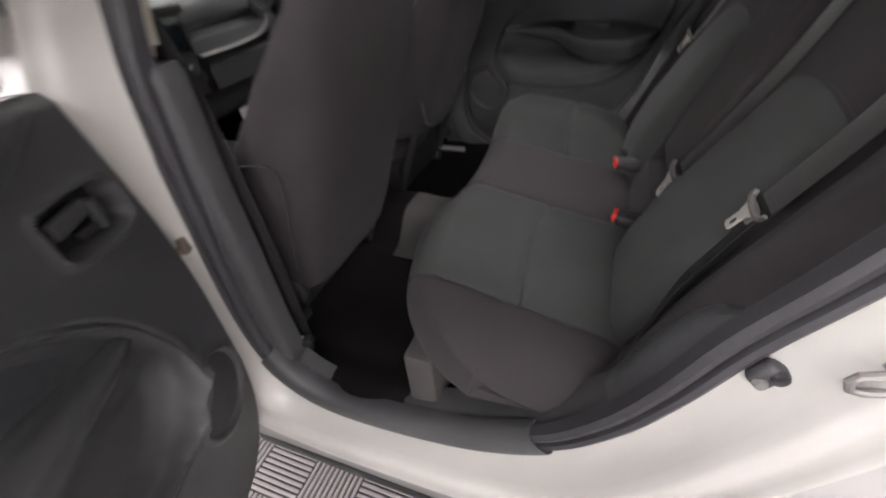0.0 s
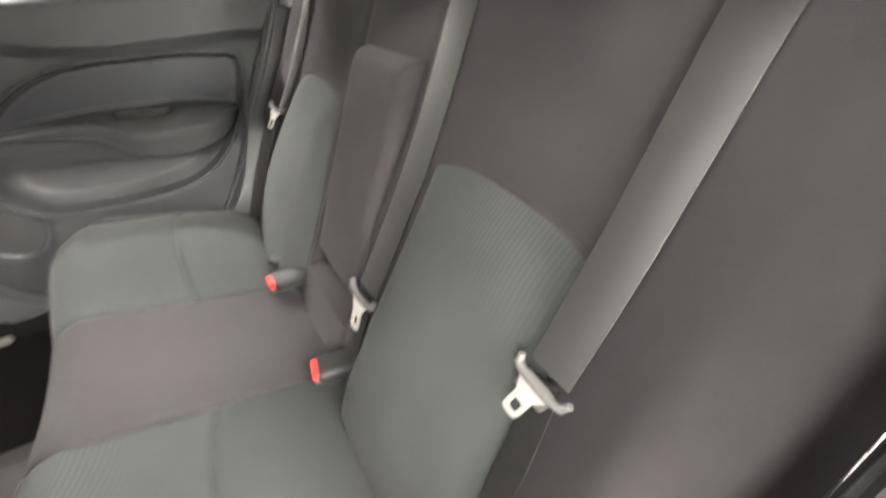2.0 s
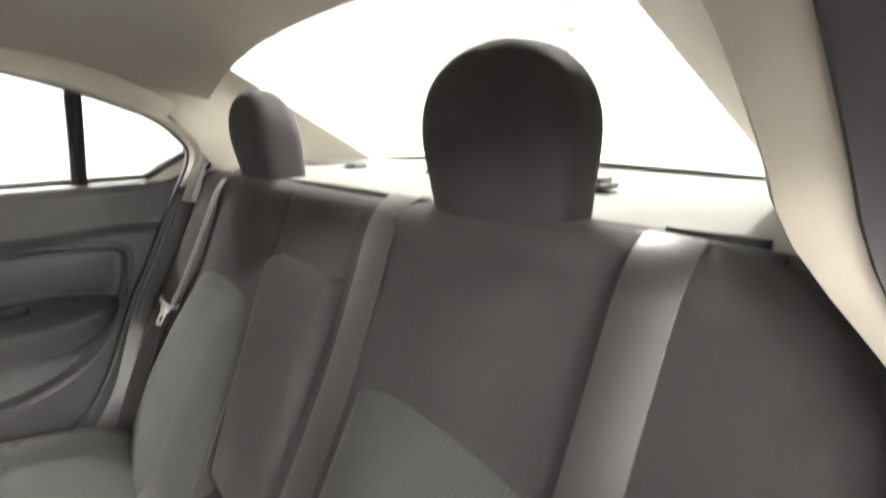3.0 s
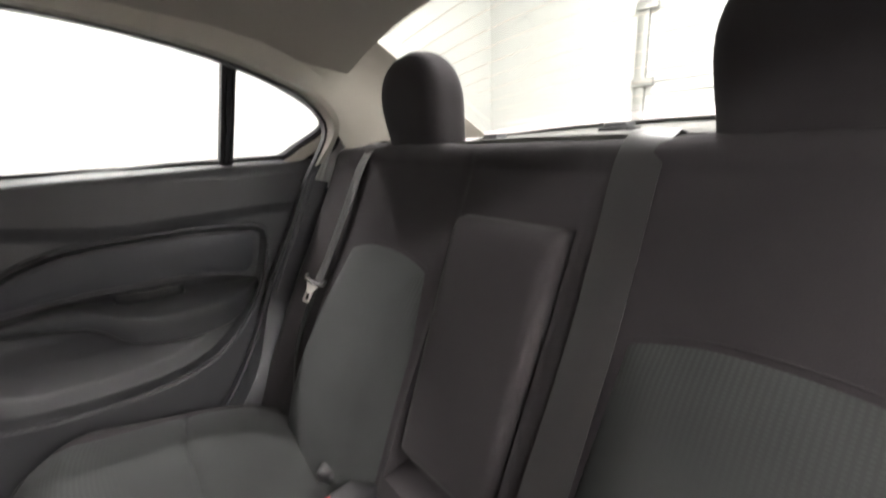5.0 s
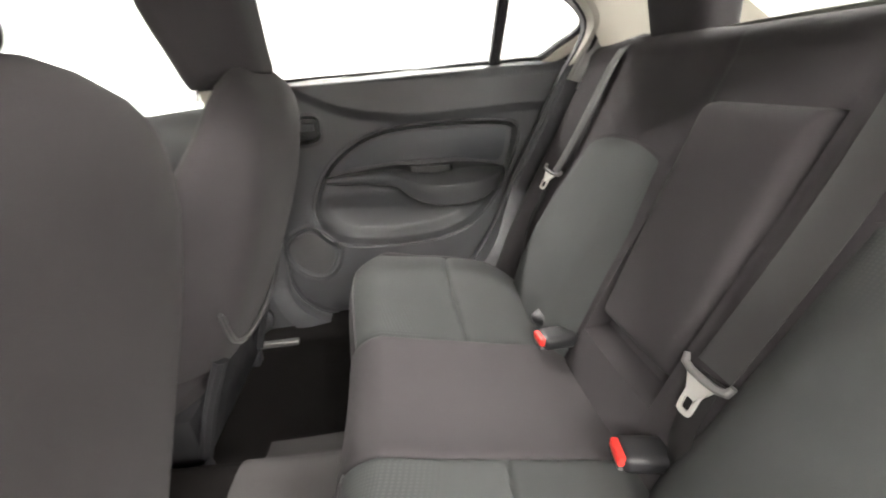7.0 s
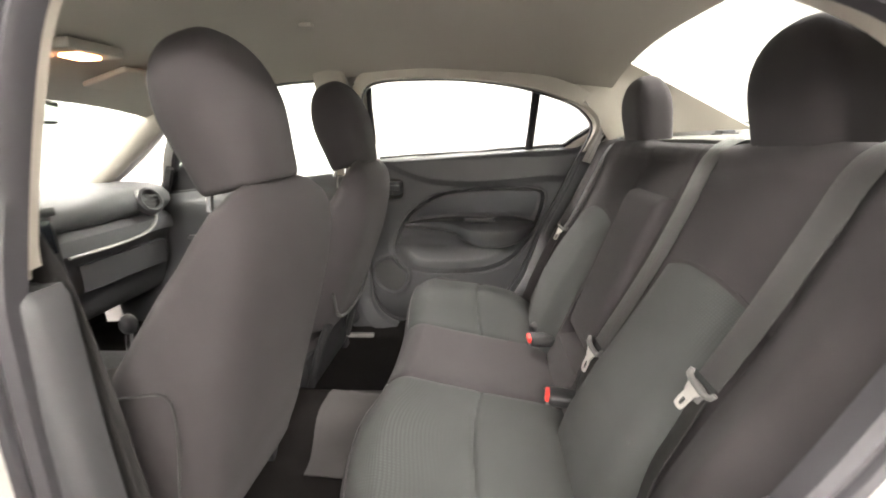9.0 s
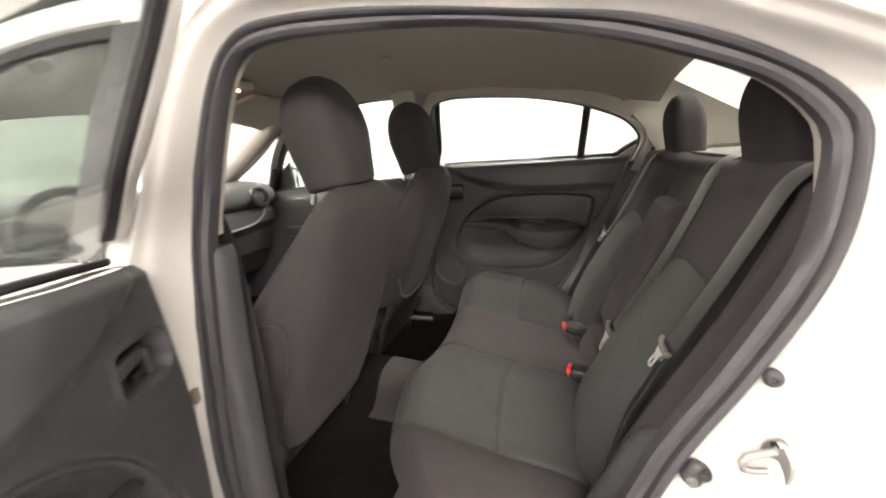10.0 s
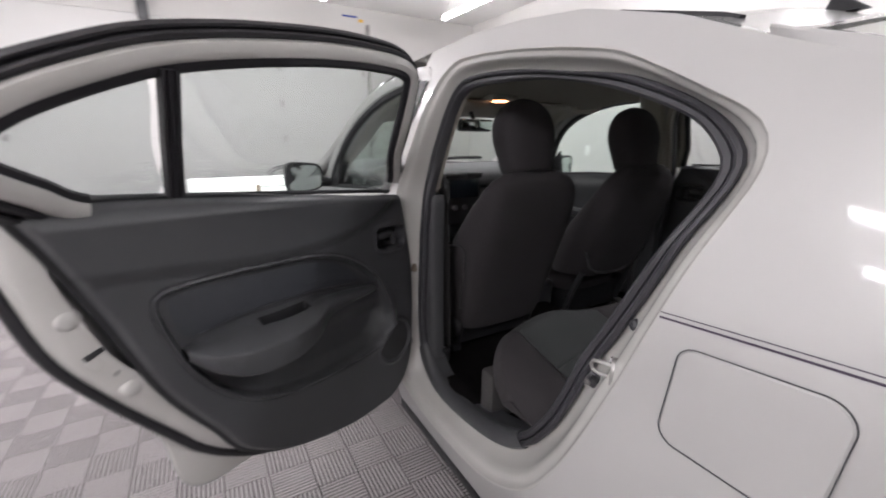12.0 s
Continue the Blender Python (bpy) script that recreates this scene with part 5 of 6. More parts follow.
    for dy in (-.19, .19):
        part("rail", box(-.60, -.12, y0 + dy - .018, y0 + dy + .018, .246, .275, .005), TRIM_DARK, seat, "black seat rail")
        part("rail_cap", box(-.122, -.10, y0 + dy - .022, y0 + dy + .022, .243, .28, .006), TRIM_DARK, seat)
    part("recliner_cover", cushion_block(Vector((-.13, y0 + out * .215, .375)), .022, .085, .055, 10, 3.0, .1, 14), TRIM_DARK, seat, "black recliner cover")
    part("lever", oriented_box(pose(-.20, y0 + out * .236, .36, 0, 12, 0), .15, .018, .028, .007, 3), TRIM, seat, "charcoal recline lever")
    if not driver:
        part("outer_rail", box(-.40, .0, y0 + .235, y0 + .255, .258, .276, .004), STEEL, seat, "dull steel outer rail")
        part("tag", box(-.235, -.205, y0 + .218, y0 + .233, .262, .282, .002), YELLOW, seat, "small yellow tag")
    part("knob", disc_ring([(.001, .010), (.008, .008), (.010, 0)], 12), CHROME, seat).matrix_basis = pose(-.09, y0 + out * .24, .40, -90 * out, 0, 0)


def tongue_thing(belt, at, ahead, wide, size=1.0, cover=False):
    """A steel latch tongue with its plastic grip, at the end of the upper strap."""
    d, w = Vector(ahead).normalized(), Vector(wide).normalized()
    n = d.cross(w)
    m = Matrix((( w.x, d.x, n.x, at[0]), (w.y, d.y, n.y, at[1]), (w.z, d.z, n.z, at[2]), (0, 0, 0, 1)))
    grip = tube([(-.040, -.014, -.002), (-.036, -.002, -.002), (-.022, .003, -.002), (0, .004, -.002), (.022, .003, -.002), (.036, -.002, -.002), (.040, -.014, -.002)], [.0045, .006, .006, .006, .006, .006, .0045], 10)
    m = m @ Matrix.Diagonal((size, size, size, 1))
    grip.transform(m)
    if cover:
        plate = oriented_box(pose(0, .012, .002 if n.x >= 0 else -.002), .050, .030, .012, .005, 3)
        plate.transform(m)
        grip = join(grip, plate)
    part("tongue_grip", grip, TONGUE, belt, "grey plastic tongue grip")
    outer = [(-.022, .004), (.022, .004), (.0185, .013), (.0135, .024), (.0130, .052), (.009, .061), (-.009, .061), (-.0130, .052), (-.0135, .024), (-.0185, .013)]
    hole = [(-.0055, .036), (.0055, .036), (.0065, .044), (.0055, .053), (0, .054), (-.0055, .053), (-.0065, .044), (-.0060, .040), (-.0058, .038), (-.0056, .037)]
    o, h = smooth_closed(outer, 40), smooth_closed(hole, 40)
    a = int(np.argmin(np.hypot(*(o - h[0]).T)))
    o = np.roll(o, -int(np.argmin([np.sum(np.hypot(*(np.roll(o, -k, 0) - h).T)) for k in range(40)])), 0)
    if np.sum(np.hypot(*(o - h).T)) > np.sum(np.hypot(*(o[::-1] - h).T)):
        o = o[::-1]
        o = np.roll(o, -int(np.argmin([np.sum(np.hypot(*(np.roll(o, -k, 0) - h).T)) for k in range(40)])), 0)
    sg = 1 if (n.x < 0) else -1
    lift = lambda y, e: sg * (.006 + e)
    bm = loft([[(x, y, .0013) for x, y in o], [(x, y, .0013) for x, y in h], [(x, y, -.0013) for x, y in h], [(x, y, -.0013) for x, y in o], [(x, y, .0013) for x, y in o]])
    bmesh.ops.translate(bm, verts=bm.verts, vec=(0, 0, sg * .004))
    bm.transform(m)
    part("tongue", bm, ZINC, belt, "bright steel latch tongue")


def strap(belt, name, pts, across, mat, label, width=.047):
    part(name, ribbon(smooth_open(pts, 40), across, width, .0022), mat, belt, label)
    return pts


def build_belts():
    # upper straps lie on the backrest from the slot down to the tongue
    near = thing("seat_belt", "grey three-point belt over the near rear seat", "seat belt", "rear seat belts")
    strap(near, "upper_strap", [(1.00, .297, 1.052), (.962, .297, 1.058), (.925, .298, 1.030), (.890, .299, .955), (.848, .299, .865), (.812, .301, .79), (.790, .303, .745)], Vector((-.05, .99, .06)), WEB, "grey woven strap, creased lengthwise", .046)
    tongue_thing(near, (.779, .303, .738), (-.35, .30, -.88), (.03, .99, .05), .80, True)
    strap(near, "lower_strap", [(.786, .301, .738), (.752, .292, .67), (.722, .288, .605), (.698, .276, .53), (.676, .264, .45), (.67, .26, .40)], [(.30, .95, .1)] * 40, WEB_DARK, "black lower strap", .040)
    mid = thing("seat_belt", "grey belt beside the folded centre armrest", "seat belt", "rear seat belts")
    strap(mid, "upper_strap", [(1.01, .657, 1.052), (.975, .657, 1.056), (.936, .657, 1.020), (.897, .656, .925), (.852, .655, .82), (.797, .655, .71), (.744, .655, .612)], Vector((-.03, .99, .05)), WEB, "grey woven strap", .058)
    tongue_thing(mid, (.733, .655, .603), (-.33, .0, -.94), (-.06, .98, -.02))
    strap(mid, "lower_strap", [(.741, .652, .605), (.718, .648, .555), (.698, .636, .505), (.690, .615, .455), (.70, .60, .41)], [(.10, .98, .1)] * 40, WEB_DARK, "black lower strap", .040)
    far = thing("seat_belt", "grey three-point belt over the far rear seat", "seat belt", "rear seat belts")
    strap(far, "upper_strap", [(1.00, 1.335, 1.060), (.968, 1.335, 1.056), (.928, 1.338, 1.012), (.898, 1.348, .945), (.857, 1.360, .85), (.820, 1.370, .77), (.796, 1.374, .728)], Vector((.05, .99, -.06)), WEB, "grey woven strap", .046)
    tongue_thing(far, (.788, 1.376, .728), (-.45, .10, -.85), (-.25, .95, .15), .9)
    strap(far, "lower_strap", [(.795, 1.377, .725), (.758, 1.378, .65), (.722, 1.376, .56), (.690, 1.37, .43)], [(.25, .95, .1)] * 40, WEB_DARK, "black lower strap", .038)

    front = thing("seat_belt", "black front belt hanging beside the door pillar", "seat belt", "front seat belts")
    strap(front, "upper_strap", [(-.055, .200, 1.20), (-.050, .178, 1.05), (-.030, .190, .92), (-.018, .196, .70), (-.015, .200, .48), (-.02, .205, .30)], Vector((.9, .25, 0)), WEB_DARK, "black woven strap")
    part("anchor", oriented_box(pose(-.020, .204, .30, 0, 0, 15), .034, .012, .050, .004), TRIM_DARK, front)

    def buckle(at, turn, lift, label):
        b = thing("belt_buckle", label, "belt buckle", "rear belt buckles", place=Matrix.Translation(at) @ pose(0, 0, 0, 0, lift, turn))
        body = part("body", join(oriented_box(pose(.040, 0, .002), .080, .052, .032, .011, 3), oriented_box(pose(.098, 0, -.006), .06, .034, .014, .005)), TRIM_DARK, b, "black buckle body")
        part("button", oriented_box(pose(-.001, 0, .006), .014, .042, .019, .005, 2), RED, body, "red release button")
        part("mouth", oriented_box(pose(-.0005, 0, -.009), .008, .036, .006, .001), TONGUE, body)
        part("stalk", ribbon([(.10, 0, -.006), (.13, 0, -.012), (.165, 0, -.03)], Vector((0, 1, 0)), .028, .008), TRIM_DARK, b)
        return b

    buckle((.634, .672, .463), -10, 2, "black buckle with a red button on the near cushion")
    buckle((.622, .978, .456), 4, 2, "black buckle with a red button on the far cushion")
    lap = thing("lap_buckle", "small black lap belt buckle lying in the seat gap", "belt buckle", place=pose(.652, 1.060, .452, 0, -16, 30))
    part("body", oriented_box(pose(.02, 0, .008), .070, .038, .026, .009, 3), TRIM_DARK, lap)
    part("stalk", ribbon([(.045, 0, .002), (.075, -.01, -.004), (.10, -.02, -.03)], Vector((0, 1, 0)), .022, .007), TRIM_DARK, lap)


def build_floor():
    def floor_z(x, y):
        hump = .105 * math.exp(-((y - MID + .02) / .115) ** 4) * (1 - .25 * float(ease(-.1, .3, x)))
        return .235 + hump + .006 * math.sin(9 * x + 4 * y) + .02 * float(ease(.14, .05, min(y - .12, 1.56 - y)))

    tagged(part("cabin_floor", thicken(sheet(lambda x, y: (x, y, floor_z(x, y)), np.linspace(-1.5, .45, 60), np.linspace(.13, 1.55, 70)), .02), CARPET), "black carpeted cabin floor with a centre tunnel", "floor", kind="structure")
    tagged(part("underbody", box(-1.55, 2.1, .10, 1.58, .10, .20, .02), TRIM_DARK), "dark underbody of the car", "underbody", kind="structure")
    heel = thing("tunnel_cover", "grey carpet over the rear floor tunnel", "tunnel cover")
    part("cover", thicken(sheet(lambda x, y: (x, y, floor_z(x, y) + .006), np.linspace(.0, .30, 16), np.linspace(.63, 1.02, 30)), .004), material("dark_grey_carpet", (.062, .058, .058), 1.0, spot_scale=14, grain=.4, grain_scale=500, bump=.7, bump_scale=500), heel)
    kick = thing("bench_kick_panel", "grey felt carpet panel below the bench", "kick panel")
    part("panel", box(.268, .335, .168, 1.49, .225, .400, .014), material("grey_felt_carpet", (.075, .071, .07), 1.0, spot_scale=10, grain=.35, grain_scale=450, bump=.6, bump_scale=450), kick)
    clip = thing("floor_bracket", "small bright steel bracket beside the sill", "bracket", place=pose(-.012, .178, .335, 0, -20, 20))
    part("plate", oriented_box(pose(0, 0, 0), .034, .020, .006, .002), ZINC, clip)
    part("foot", oriented_box(pose(.022, 0, -.008), .030, .024, .018, .004), TRIM_DARK, clip)


def build_dash():
    dash = thing("dashboard", "dark two-tone dashboard with round vents and a screen", "dashboard")
    prof = [(-1.45, .95), (-1.25, .958), (-1.05, .952), (-.955, .937), (-.912, .905), (-.905, .865), (-.928, .838), (-.956, .828), (-.925, .815), (-.908, .795), (-.912, .750), (-.935, .735), (-.955, .70), (-.975, .60), (-1.05, .46), (-1.2, .44)]
    rows = []
    for y in np.linspace(.15, 1.53, 40):
        hood = .045 * math.exp(-((y - .46) / .17) ** 4)
        rows.append([(x + .03 * math.cos((y - MID) * 2) - .03, y, z + hood * float(ease(.85, .95, z))) for x, z in smooth_open(prof, 50)])
    # paler than the charcoal trim: light through the windscreen is in the colour
    part("pad", loft(rows, False), material("windscreen_lit_dash_plastic", (.125, .128, .135), .55, spot_scale=10, grain=.15, bump=.25, bump_scale=800), dash, "charcoal dashboard pad, lightened for light from the windscreen")
    part("glove_box", loft([[(-.975, y, .705), (-.945, y, .700), (-.950, y, .60), (-.99, y, .585)] for y in np.linspace(1.05, 1.46, 6)], False), TRIM, dash, "charcoal glove box lid")
    part("trim_bar", tube(smooth_open([(-.918, 1.0, .742), (-.910, 1.20, .745), (-.912, 1.33, .757), (-.925, 1.41, .790), (-.945, 1.445, .835)], 24), .007, 8), STEEL, dash, "silver trim bar")
    for y in (.26, 1.385):
        part("vent", disc_ring([(.001, -.016), (.036, -.014), (.038, .004), (.045, .010), (.056, .004), (.060, -.020)]), TRIM, dash, "round air vent").matrix_basis = pose(-.905, y, .884, 0, 72, -8 if y > MID else 8)
        for k in (-1, 0, 1):
            part("fin", oriented_box(pose(-.902, y, .884 + .018 * k, 0, -15, 0), .004, .070 - .014 * abs(k), .006, .001), TRIM, dash)
    # centre stack
    part("centre_panel", box(-.965, -.905, .72, .98, .60, .93, .02, 3), TRIM_DARK, dash, "gloss black centre stack")
    part("screen", box(-.904, -.899, .745, .955, .775, .885, .004), SCREEN, dash, "dark touch screen")
    for k in range(3):
        part("knob", disc_ring([(.001, .020), (.018, .019), (.021, .014), (.023, 0)], 20), CHROME, dash, "chrome rimmed climate knob").matrix_basis = pose(-.904, .775 + .075 * k, .715, 0, 90, 0)
    for y in (.77, .93):
        part("vent", box(-.925, -.900, y - .055, y + .055, .895, .925, .006), TRIM_DARK, dash, "black centre vent")
    wheel = thing("steering_wheel", "black three-spoke steering wheel", "steering wheel", place=pose(-.80, .475, .86, 0, 66, 0))
    rim = [(.175 * math.cos(a), .185 * math.sin(a), 0) for a in np.linspace(0, 2 * math.pi, 40, endpoint=False)]
    part("rim", tube(rim, .015, 10, True), TRIM_DARK, wheel)
    part("hub", cushion_block(Vector((0, 0, -.01)), .075, .065, .03, 0, 3, 0, 12), TRIM_DARK, wheel)
    for a in (0, 180, 90):
        part("spoke", tube([(.05 * math.cos(radians(a + 0)) * 0, 0, -.015), (.17 * math.sin(radians(a - 90)) * -1 * (a == 90), .18 * math.cos(radians(a)), 0)], .016, 8), TRIM, wheel)
    part("column", tube([(0, 0, -.02), (-.0, 0, -.22)], .05, 12), TRIM_DARK, wheel)
    mirror = thing("rear_view_mirror", "black framed rear-view mirror below the windscreen header", "mirror", place=pose(-.70, .79, 1.202, 0, 0, 8))
    part("housing", oriented_box(pose(-.012, 0, 0, 0, 6, 0), .035, .24, .065, .014, 3), TRIM_DARK, mirror)
    part("mirror_glass", oriented_box(pose(.0075, 0, 0, 0, 6, 0), .003, .225, .052, .001), MIRROR, mirror)
    part("stem", tube([(-.02, 0, .02), (-.05, 0, .07)], .012, 8), TRIM_DARK, mirror)
    console = thing("centre_console", "charcoal centre console with a gear lever between the front seats", "console")
    part("body", box(-.95, -.16, .745, .925, .30, .45, .03, 3), TRIM, console)
    tagged(part("firewall", join(box(-1.52, -1.46, .10, 2 * MID - .10, .18, .95, .01), box(-1.46, -1.2, .12, 2 * MID - .12, .20, .235, .01)), CARPET), "dark carpeted bulkhead behind the pedals", "bulkhead", kind="structure")
    lever = part("lever", tube([(-.62, .835, .44), (-.60, .835, .56)], .012, 8), CHROME, console)
    part("knob", cushion_block(Vector((-.597, .835, .58)), .024, .024, .032, 0, 2.2, 0, 14), TRIM_DARK, lever)
    part("parking_brake", tube([(-.42, .835, .45), (-.26, .835, .53), (-.20, .835, .55)], [.014, .014, .018], 10), TRIM_DARK, console)


def build_windscreen():
    ws = thing("windscreen", "wide clear windscreen with pale pillars", "window", kind="structure")
    pane = lambda u, v: (-.68 - .80 * u - .10 * (1 - (2 * v - 1) ** 2), MID + (.50 + .13 * u) * (2 * v - 1), 1.30 - .36 * u + .04 * math.sin(math.pi * u) + .03 * (1 - (2 * v - 1) ** 2))
    part("pane", sheet(pane, np.linspace(0, 1, 12), np.linspace(0, 1, 24)), GLASS, ws).visible_shadow = False
    for right in (False, True):
        pts = [(-.60, .315, 1.340), (-.78, .255, 1.255), (-1.0, .215, 1.115), (-1.22, .175, .985), (-1.45, .14, .86)]
        part("pillar_cover", flip(tube(smooth_open(pts, 24), .048, 10), right), PILLAR, ws, "beige windscreen pillar cover")
        out = [(-.62, .25, 1.37), (-.80, .185, 1.265), (-1.0, .13, 1.12), (-1.25, .085, .975), (-1.5, .06, .87)]
        part("pillar", flip(tube(smooth_open(out, 24), .034, 10), right), PAINT, ws, "white windscreen pillar")
        part("quarter_seal", flip(tube([(-.985, .105, .89), (-.955, .11, .95), (-.925, .12, 1.005)], .018, 8), right), RUBBER, ws)
    part("header", tube(smooth_open([pane(0, v) for v in np.linspace(0, 1, 9)], 30), .030, 10), PILLAR, ws, "beige header")
    wiper = thing("wiper", "black wiper arm on the windscreen", "wiper")
    part("arm", tube([(-1.56, .95, .97), (-1.50, 1.20, .985), (-1.46, 1.36, .985)], .011, 6), TRIM_DARK, wiper)
    hood = tagged(part("hood", sheet(lambda x, v: (x, .10 + (2 * MID - .2) * v, .90 - .10 * ease(-1.6, -2.6, x) + .07 * (1 - (2 * v - 1) ** 2)), np.linspace(-1.5, -2.55, 20), np.linspace(0, 1, 20)), PAINT), "white bonnet", "bonnet", kind="structure")
    for right in (False, True):
        tagged(part("front_wing", flip(sheet(lambda x, z: (x, skin(x, z) + .10 * ease(-1.9, -2.5, x), z), np.linspace(-2.5, -1.225, 20), np.linspace(.15, .90, 12)), right), PAINT), "white front wing panel", "wing", kind="structure")
    dome = thing("dome_lamp", "lit warm dome lamp in the headliner", "dome lamp", place=pose(-.485, .775, headliner_z(-.485, .775)))
    base = part("base", box(-.05, .06, -.075, .075, -.022, .004, .008), PILLAR, dome)
    part("lens", box(-.02, .035, -.032, .032, -.030, -.021, .005), AMBER, base, "glowing warm lens")
    for right in (False, True):
        vis = thing("sun_visor", "beige sun visor folded against the headliner", "sun visor", "sun visors")
        part("panel", flip(oriented_box(pose(-.58, .56, 1.295, 0, -14, 0), .15, .36, .016, .007, 3), right), LINER, vis)
        if right:
            grab = thing("grab_handle", "beige grab handle on the roof rail", "grab handle")
            part("handle", flip(tube(smooth_open([(-.52, .335, 1.318), (-.50, .355, 1.285), (-.42, .36, 1.275), (-.34, .355, 1.285), (-.32, .335, 1.322)], 24), .011, 8), right), PILLAR, grab)
    hook = thing("coat_hook", "small beige clip in the headliner", "clip", place=pose(.012, .985, headliner_z(.012, .985) - .004))
    part("clip", box(-.018, .018, -.012, .012, -.008, .004, .004), PILLAR, hook)


build_bench()
build_front_seat(.500, True)
build_front_seat(1.135, False)
build_belts()
build_floor()
build_dash()
build_windscreen()


# ---- things in the garage ----
def build_light_box():
    """A low lit light box in front of the car, with two bowed rods and a clamp on it."""
    t = thing("light_box", "low glowing white studio light box in front of the car", "light box", place=pose(-4.10, .30, 0))
    lit = glow("white_box_diffuser", (1.0, .95, .90), 2.4)
    part("housing", box(-.16, -.012, -1.02, 1.02, GROUND, .655, .012), WHITE_PLASTIC, t)
    part("diffuser", box(-.011, .004, -.985, .985, GROUND + .10, .640, .004), lit, t, "glowing white diffuser")
    part("top_sheet", box(-.155, -.015, -.985, .985, .656, .660, .001), lit, t, "glowing top edge")
    for r, dx in ((.24, 0.0), (.20, .03)):
        pts = [(-.10 + dx, .08 + r * math.cos(a), .66 + .52 * r * math.sin(a)) for a in np.linspace(0, math.pi, 24)]
        part("rod", tube(pts, .007, 6), TRIM, t, "thin dark bowed rod")
    part("knob", disc_ring([(.001, .04), (.035, .035), (.045, .0), (.04, -.03)], 16), WOOD, t, "pale clamp knob").matrix_basis = pose(.03, .06, .555, 0, 90, 0)
    part("clamp_rod", tube([(.03, -.28, .55), (.03, .06, .56)], .006, 6), STEEL, t)
    part("clamp_plate", box(.004, .03, -.31, -.26, .47, .58, .004), WOOD, t)


def build_wall_fittings():
    x = ROOM["x0"]
    opener = thing("opener_box", "dark door opener box high on the garage wall", "opener box", place=pose(x + .004, -.89, 2.50))
    part("case", box(0, .07, -.055, .055, -.10, .10, .008), TRIM, opener)
    part("cable", tube([(.03, -.02, .10), (.03, -.02, .37)], .006, 6), TRIM_DARK, opener)
    sign = thing("wall_label", "narrow blue and orange label on the garage wall", "label", place=pose(x + .002, 1.58, 2.755))
    part("blue_bar", box(0, .003, -.15, .06, -.012, .012, .001), material("blue_label_ink", (.03, .06, .30), .5), sign)
    part("orange_bar", box(0, .003, .08, .15, -.06, -.02, .001), YELLOW, sign)
    for y, z, h, w in ((-.80, 1.305, .055, .03), (-.855, .90, .03, .085)):
        tag = thing("door_label", "small dark label with grey lines on the garage door", "label", "garage door labels", place=pose(x - .006, y, z))
        part("plate", box(0, .004, -w, w, -h, h, .001), TRIM, tag)
        for k in range(3):
            part("line", box(0, .003, -w, w * .8, -h - .05 - .05 * k, -h - .042 - .05 * k, 0), STEEL, tag)
    for x, z in ((-2.38, .98), (-.63, 1.04), (.36, 1.045), (.55, 1.045)):
        outlet = thing("wall_outlet", "white double outlet plate on the garage wall", "outlet", "wall outlets", place=pose(x, ROOM["y1"] - .001, z))
        part("plate", box(-.038, .038, -.007, 0, -.06, .06, .003), WHITE_PLASTIC, outlet)
        for dz in (-.022, .022):
            part("socket", box(-.014, .014, -.010, -.006, dz - .012, dz + .012, .003), WHITE_PLASTIC, outlet)



build_light_box()
build_wall_fittings()


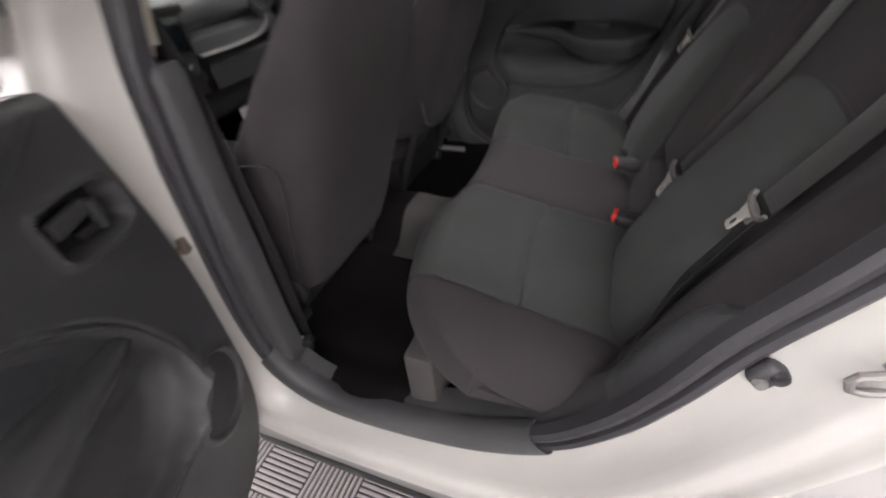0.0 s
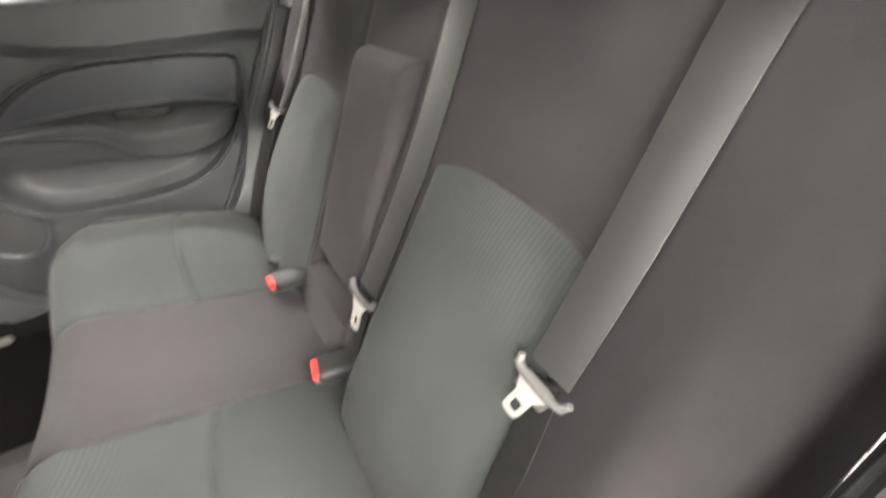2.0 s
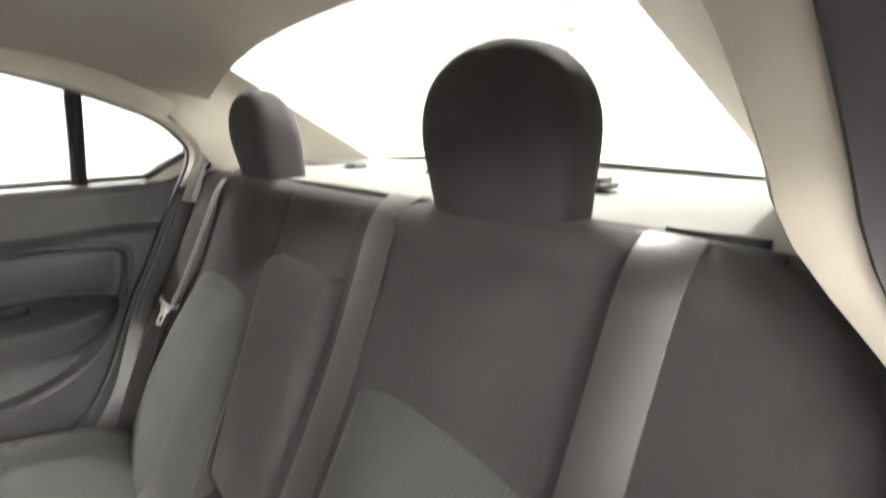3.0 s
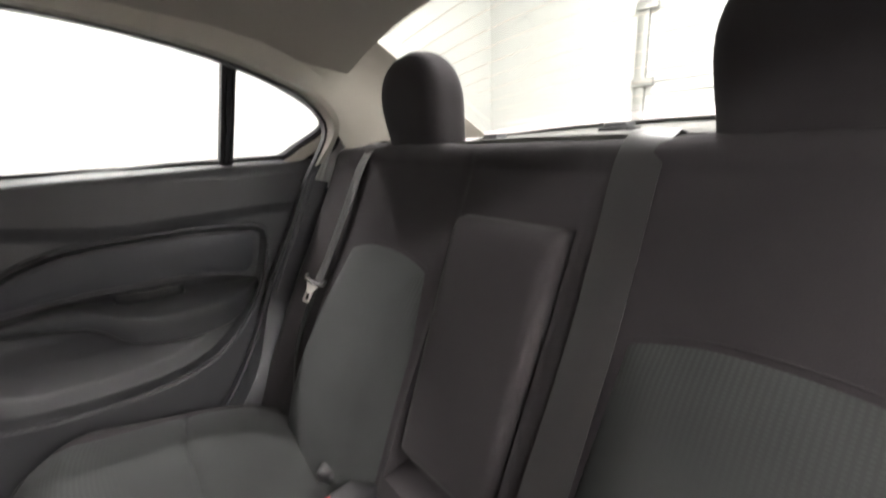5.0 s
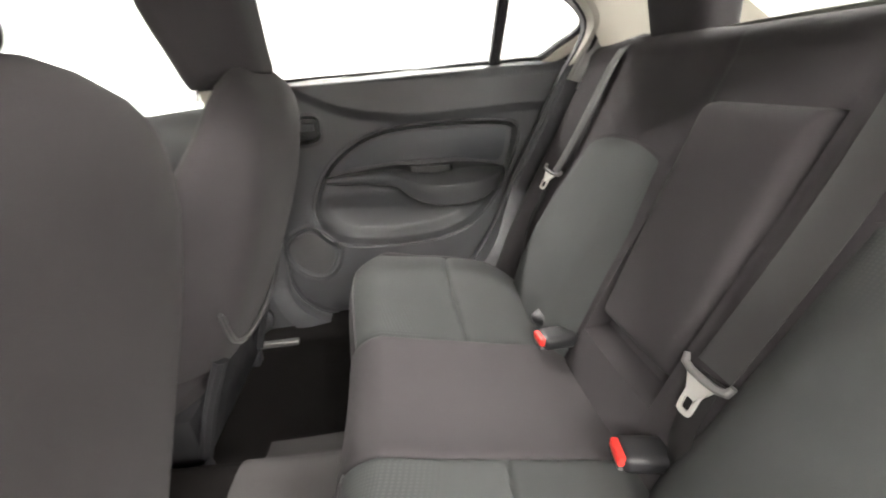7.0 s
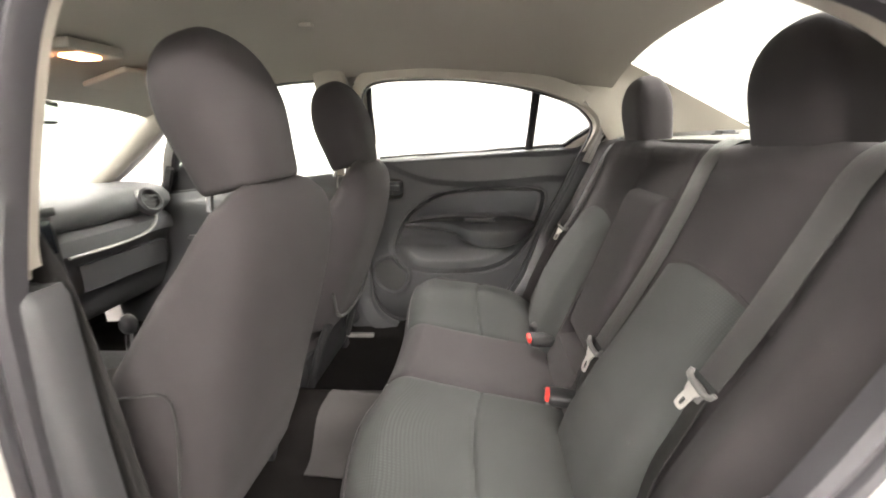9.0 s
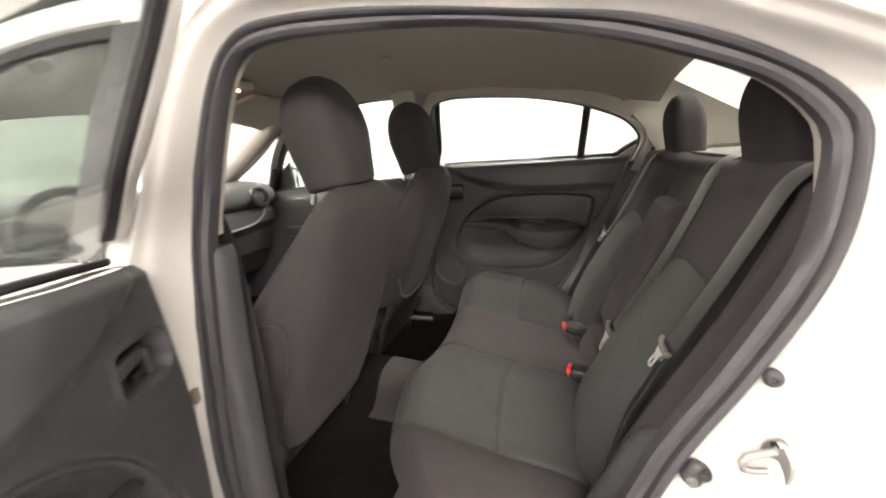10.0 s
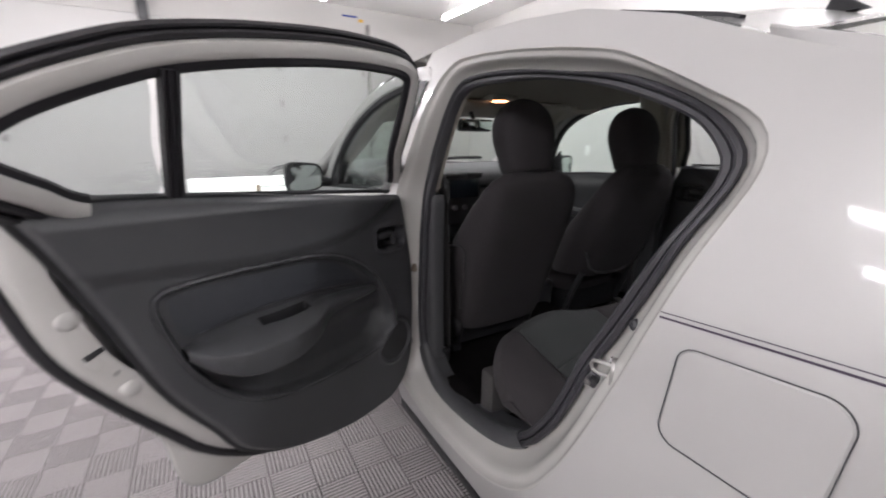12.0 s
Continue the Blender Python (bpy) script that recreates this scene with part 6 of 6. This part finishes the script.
# ---- floor tiles: ribbed squares whose ribs turn from one to the next ----
def build_tiles():
    size = TILE_SIZE

    def tile_bm():
        bms = [box(-size / 2 + .0008, size / 2 - .0008, -size / 2 + .0008, size / 2 - .0008, -.012, -.004, 0)]
        n = 10
        for k in range(n):
            x = -size / 2 + (k + .5) * size / n
            w = size / n * .62 / 2
            bm = bmesh.new()
            v = [bm.verts.new(p) for p in ((x - w, -size / 2 + .002, -.004), (x + w, -size / 2 + .002, -.004), (x + w, size / 2 - .002, -.004), (x - w, size / 2 - .002, -.004),
                                           (x - w * .7, -size / 2 + .003, 0), (x + w * .7, -size / 2 + .003, 0), (x + w * .7, size / 2 - .003, 0), (x - w * .7, size / 2 - .003, 0))]
            for f in ((4, 5, 6, 7), (0, 1, 5, 4), (1, 2, 6, 5), (2, 3, 7, 6), (3, 0, 4, 7)):
                bm.faces.new([v[i] for i in f])
            bms.append(bm)
        return join(*bms)

    bm = tile_bm()
    me = bpy.data.meshes.new("tile")
    bm.to_mesh(me)
    bm.free()
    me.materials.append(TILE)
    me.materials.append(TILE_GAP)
    # faces below the rib tops take the darker groove colour
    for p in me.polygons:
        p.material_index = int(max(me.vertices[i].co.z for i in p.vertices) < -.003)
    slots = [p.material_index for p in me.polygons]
    base = np.array([v.co for v in me.vertices])
    faces = [tuple(p.vertices) for p in me.polygons]
    floor = thing("floor_tiles", "grey ribbed interlocking plastic garage floor tiles", "floor", kind="structure")
    turn = radians(TILE_TURN)
    spots = []
    n = int(7.5 / size)
    for i in range(-n, n):
        for j in range(-n, n):
            x = .028 + math.cos(turn) * i * size - math.sin(turn) * j * size
            y = .055 + math.sin(turn) * i * size + math.cos(turn) * j * size
            if ROOM["x0"] + .1 < x < ROOM["x1"] - .1 and ROOM["y0"] + .1 < y < ROOM["y1"] - .1:
                spots.append((math.hypot(x - .1, y + .5), x, y, (i + j) % 2))
    spots.sort()
    for _, x, y, odd in spots[:300]:
        o = new("tile", me)
        o.parent = floor
        o.matrix_basis = Matrix.Translation((x, y, GROUND)) @ Matrix.Rotation(turn + (math.pi / 2 if odd else 0), 4, "Z")
    verts, polys = [], []
    for _, x, y, odd in spots[300:]:
        if x > 2.5 or y > 0.3:
            continue
        a = turn + (math.pi / 2 if odd else 0)
        c, s = math.cos(a), math.sin(a)
        off = len(verts)
        verts += [(c * p[0] - s * p[1] + x, s * p[0] + c * p[1] + y, p[2] + GROUND) for p in base]
        polys += [tuple(i + off for i in f) for f in faces]
    rest = bpy.data.meshes.new("more_tiles")
    rest.from_pydata(verts, [], polys)
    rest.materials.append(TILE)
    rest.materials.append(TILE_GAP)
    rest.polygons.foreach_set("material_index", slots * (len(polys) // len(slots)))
    o = new("more_tiles", rest)
    o.parent = floor
    o["kind"] = "stuff"


TILE_SIZE, TILE_TURN = .1524, 0.0
build_tiles()
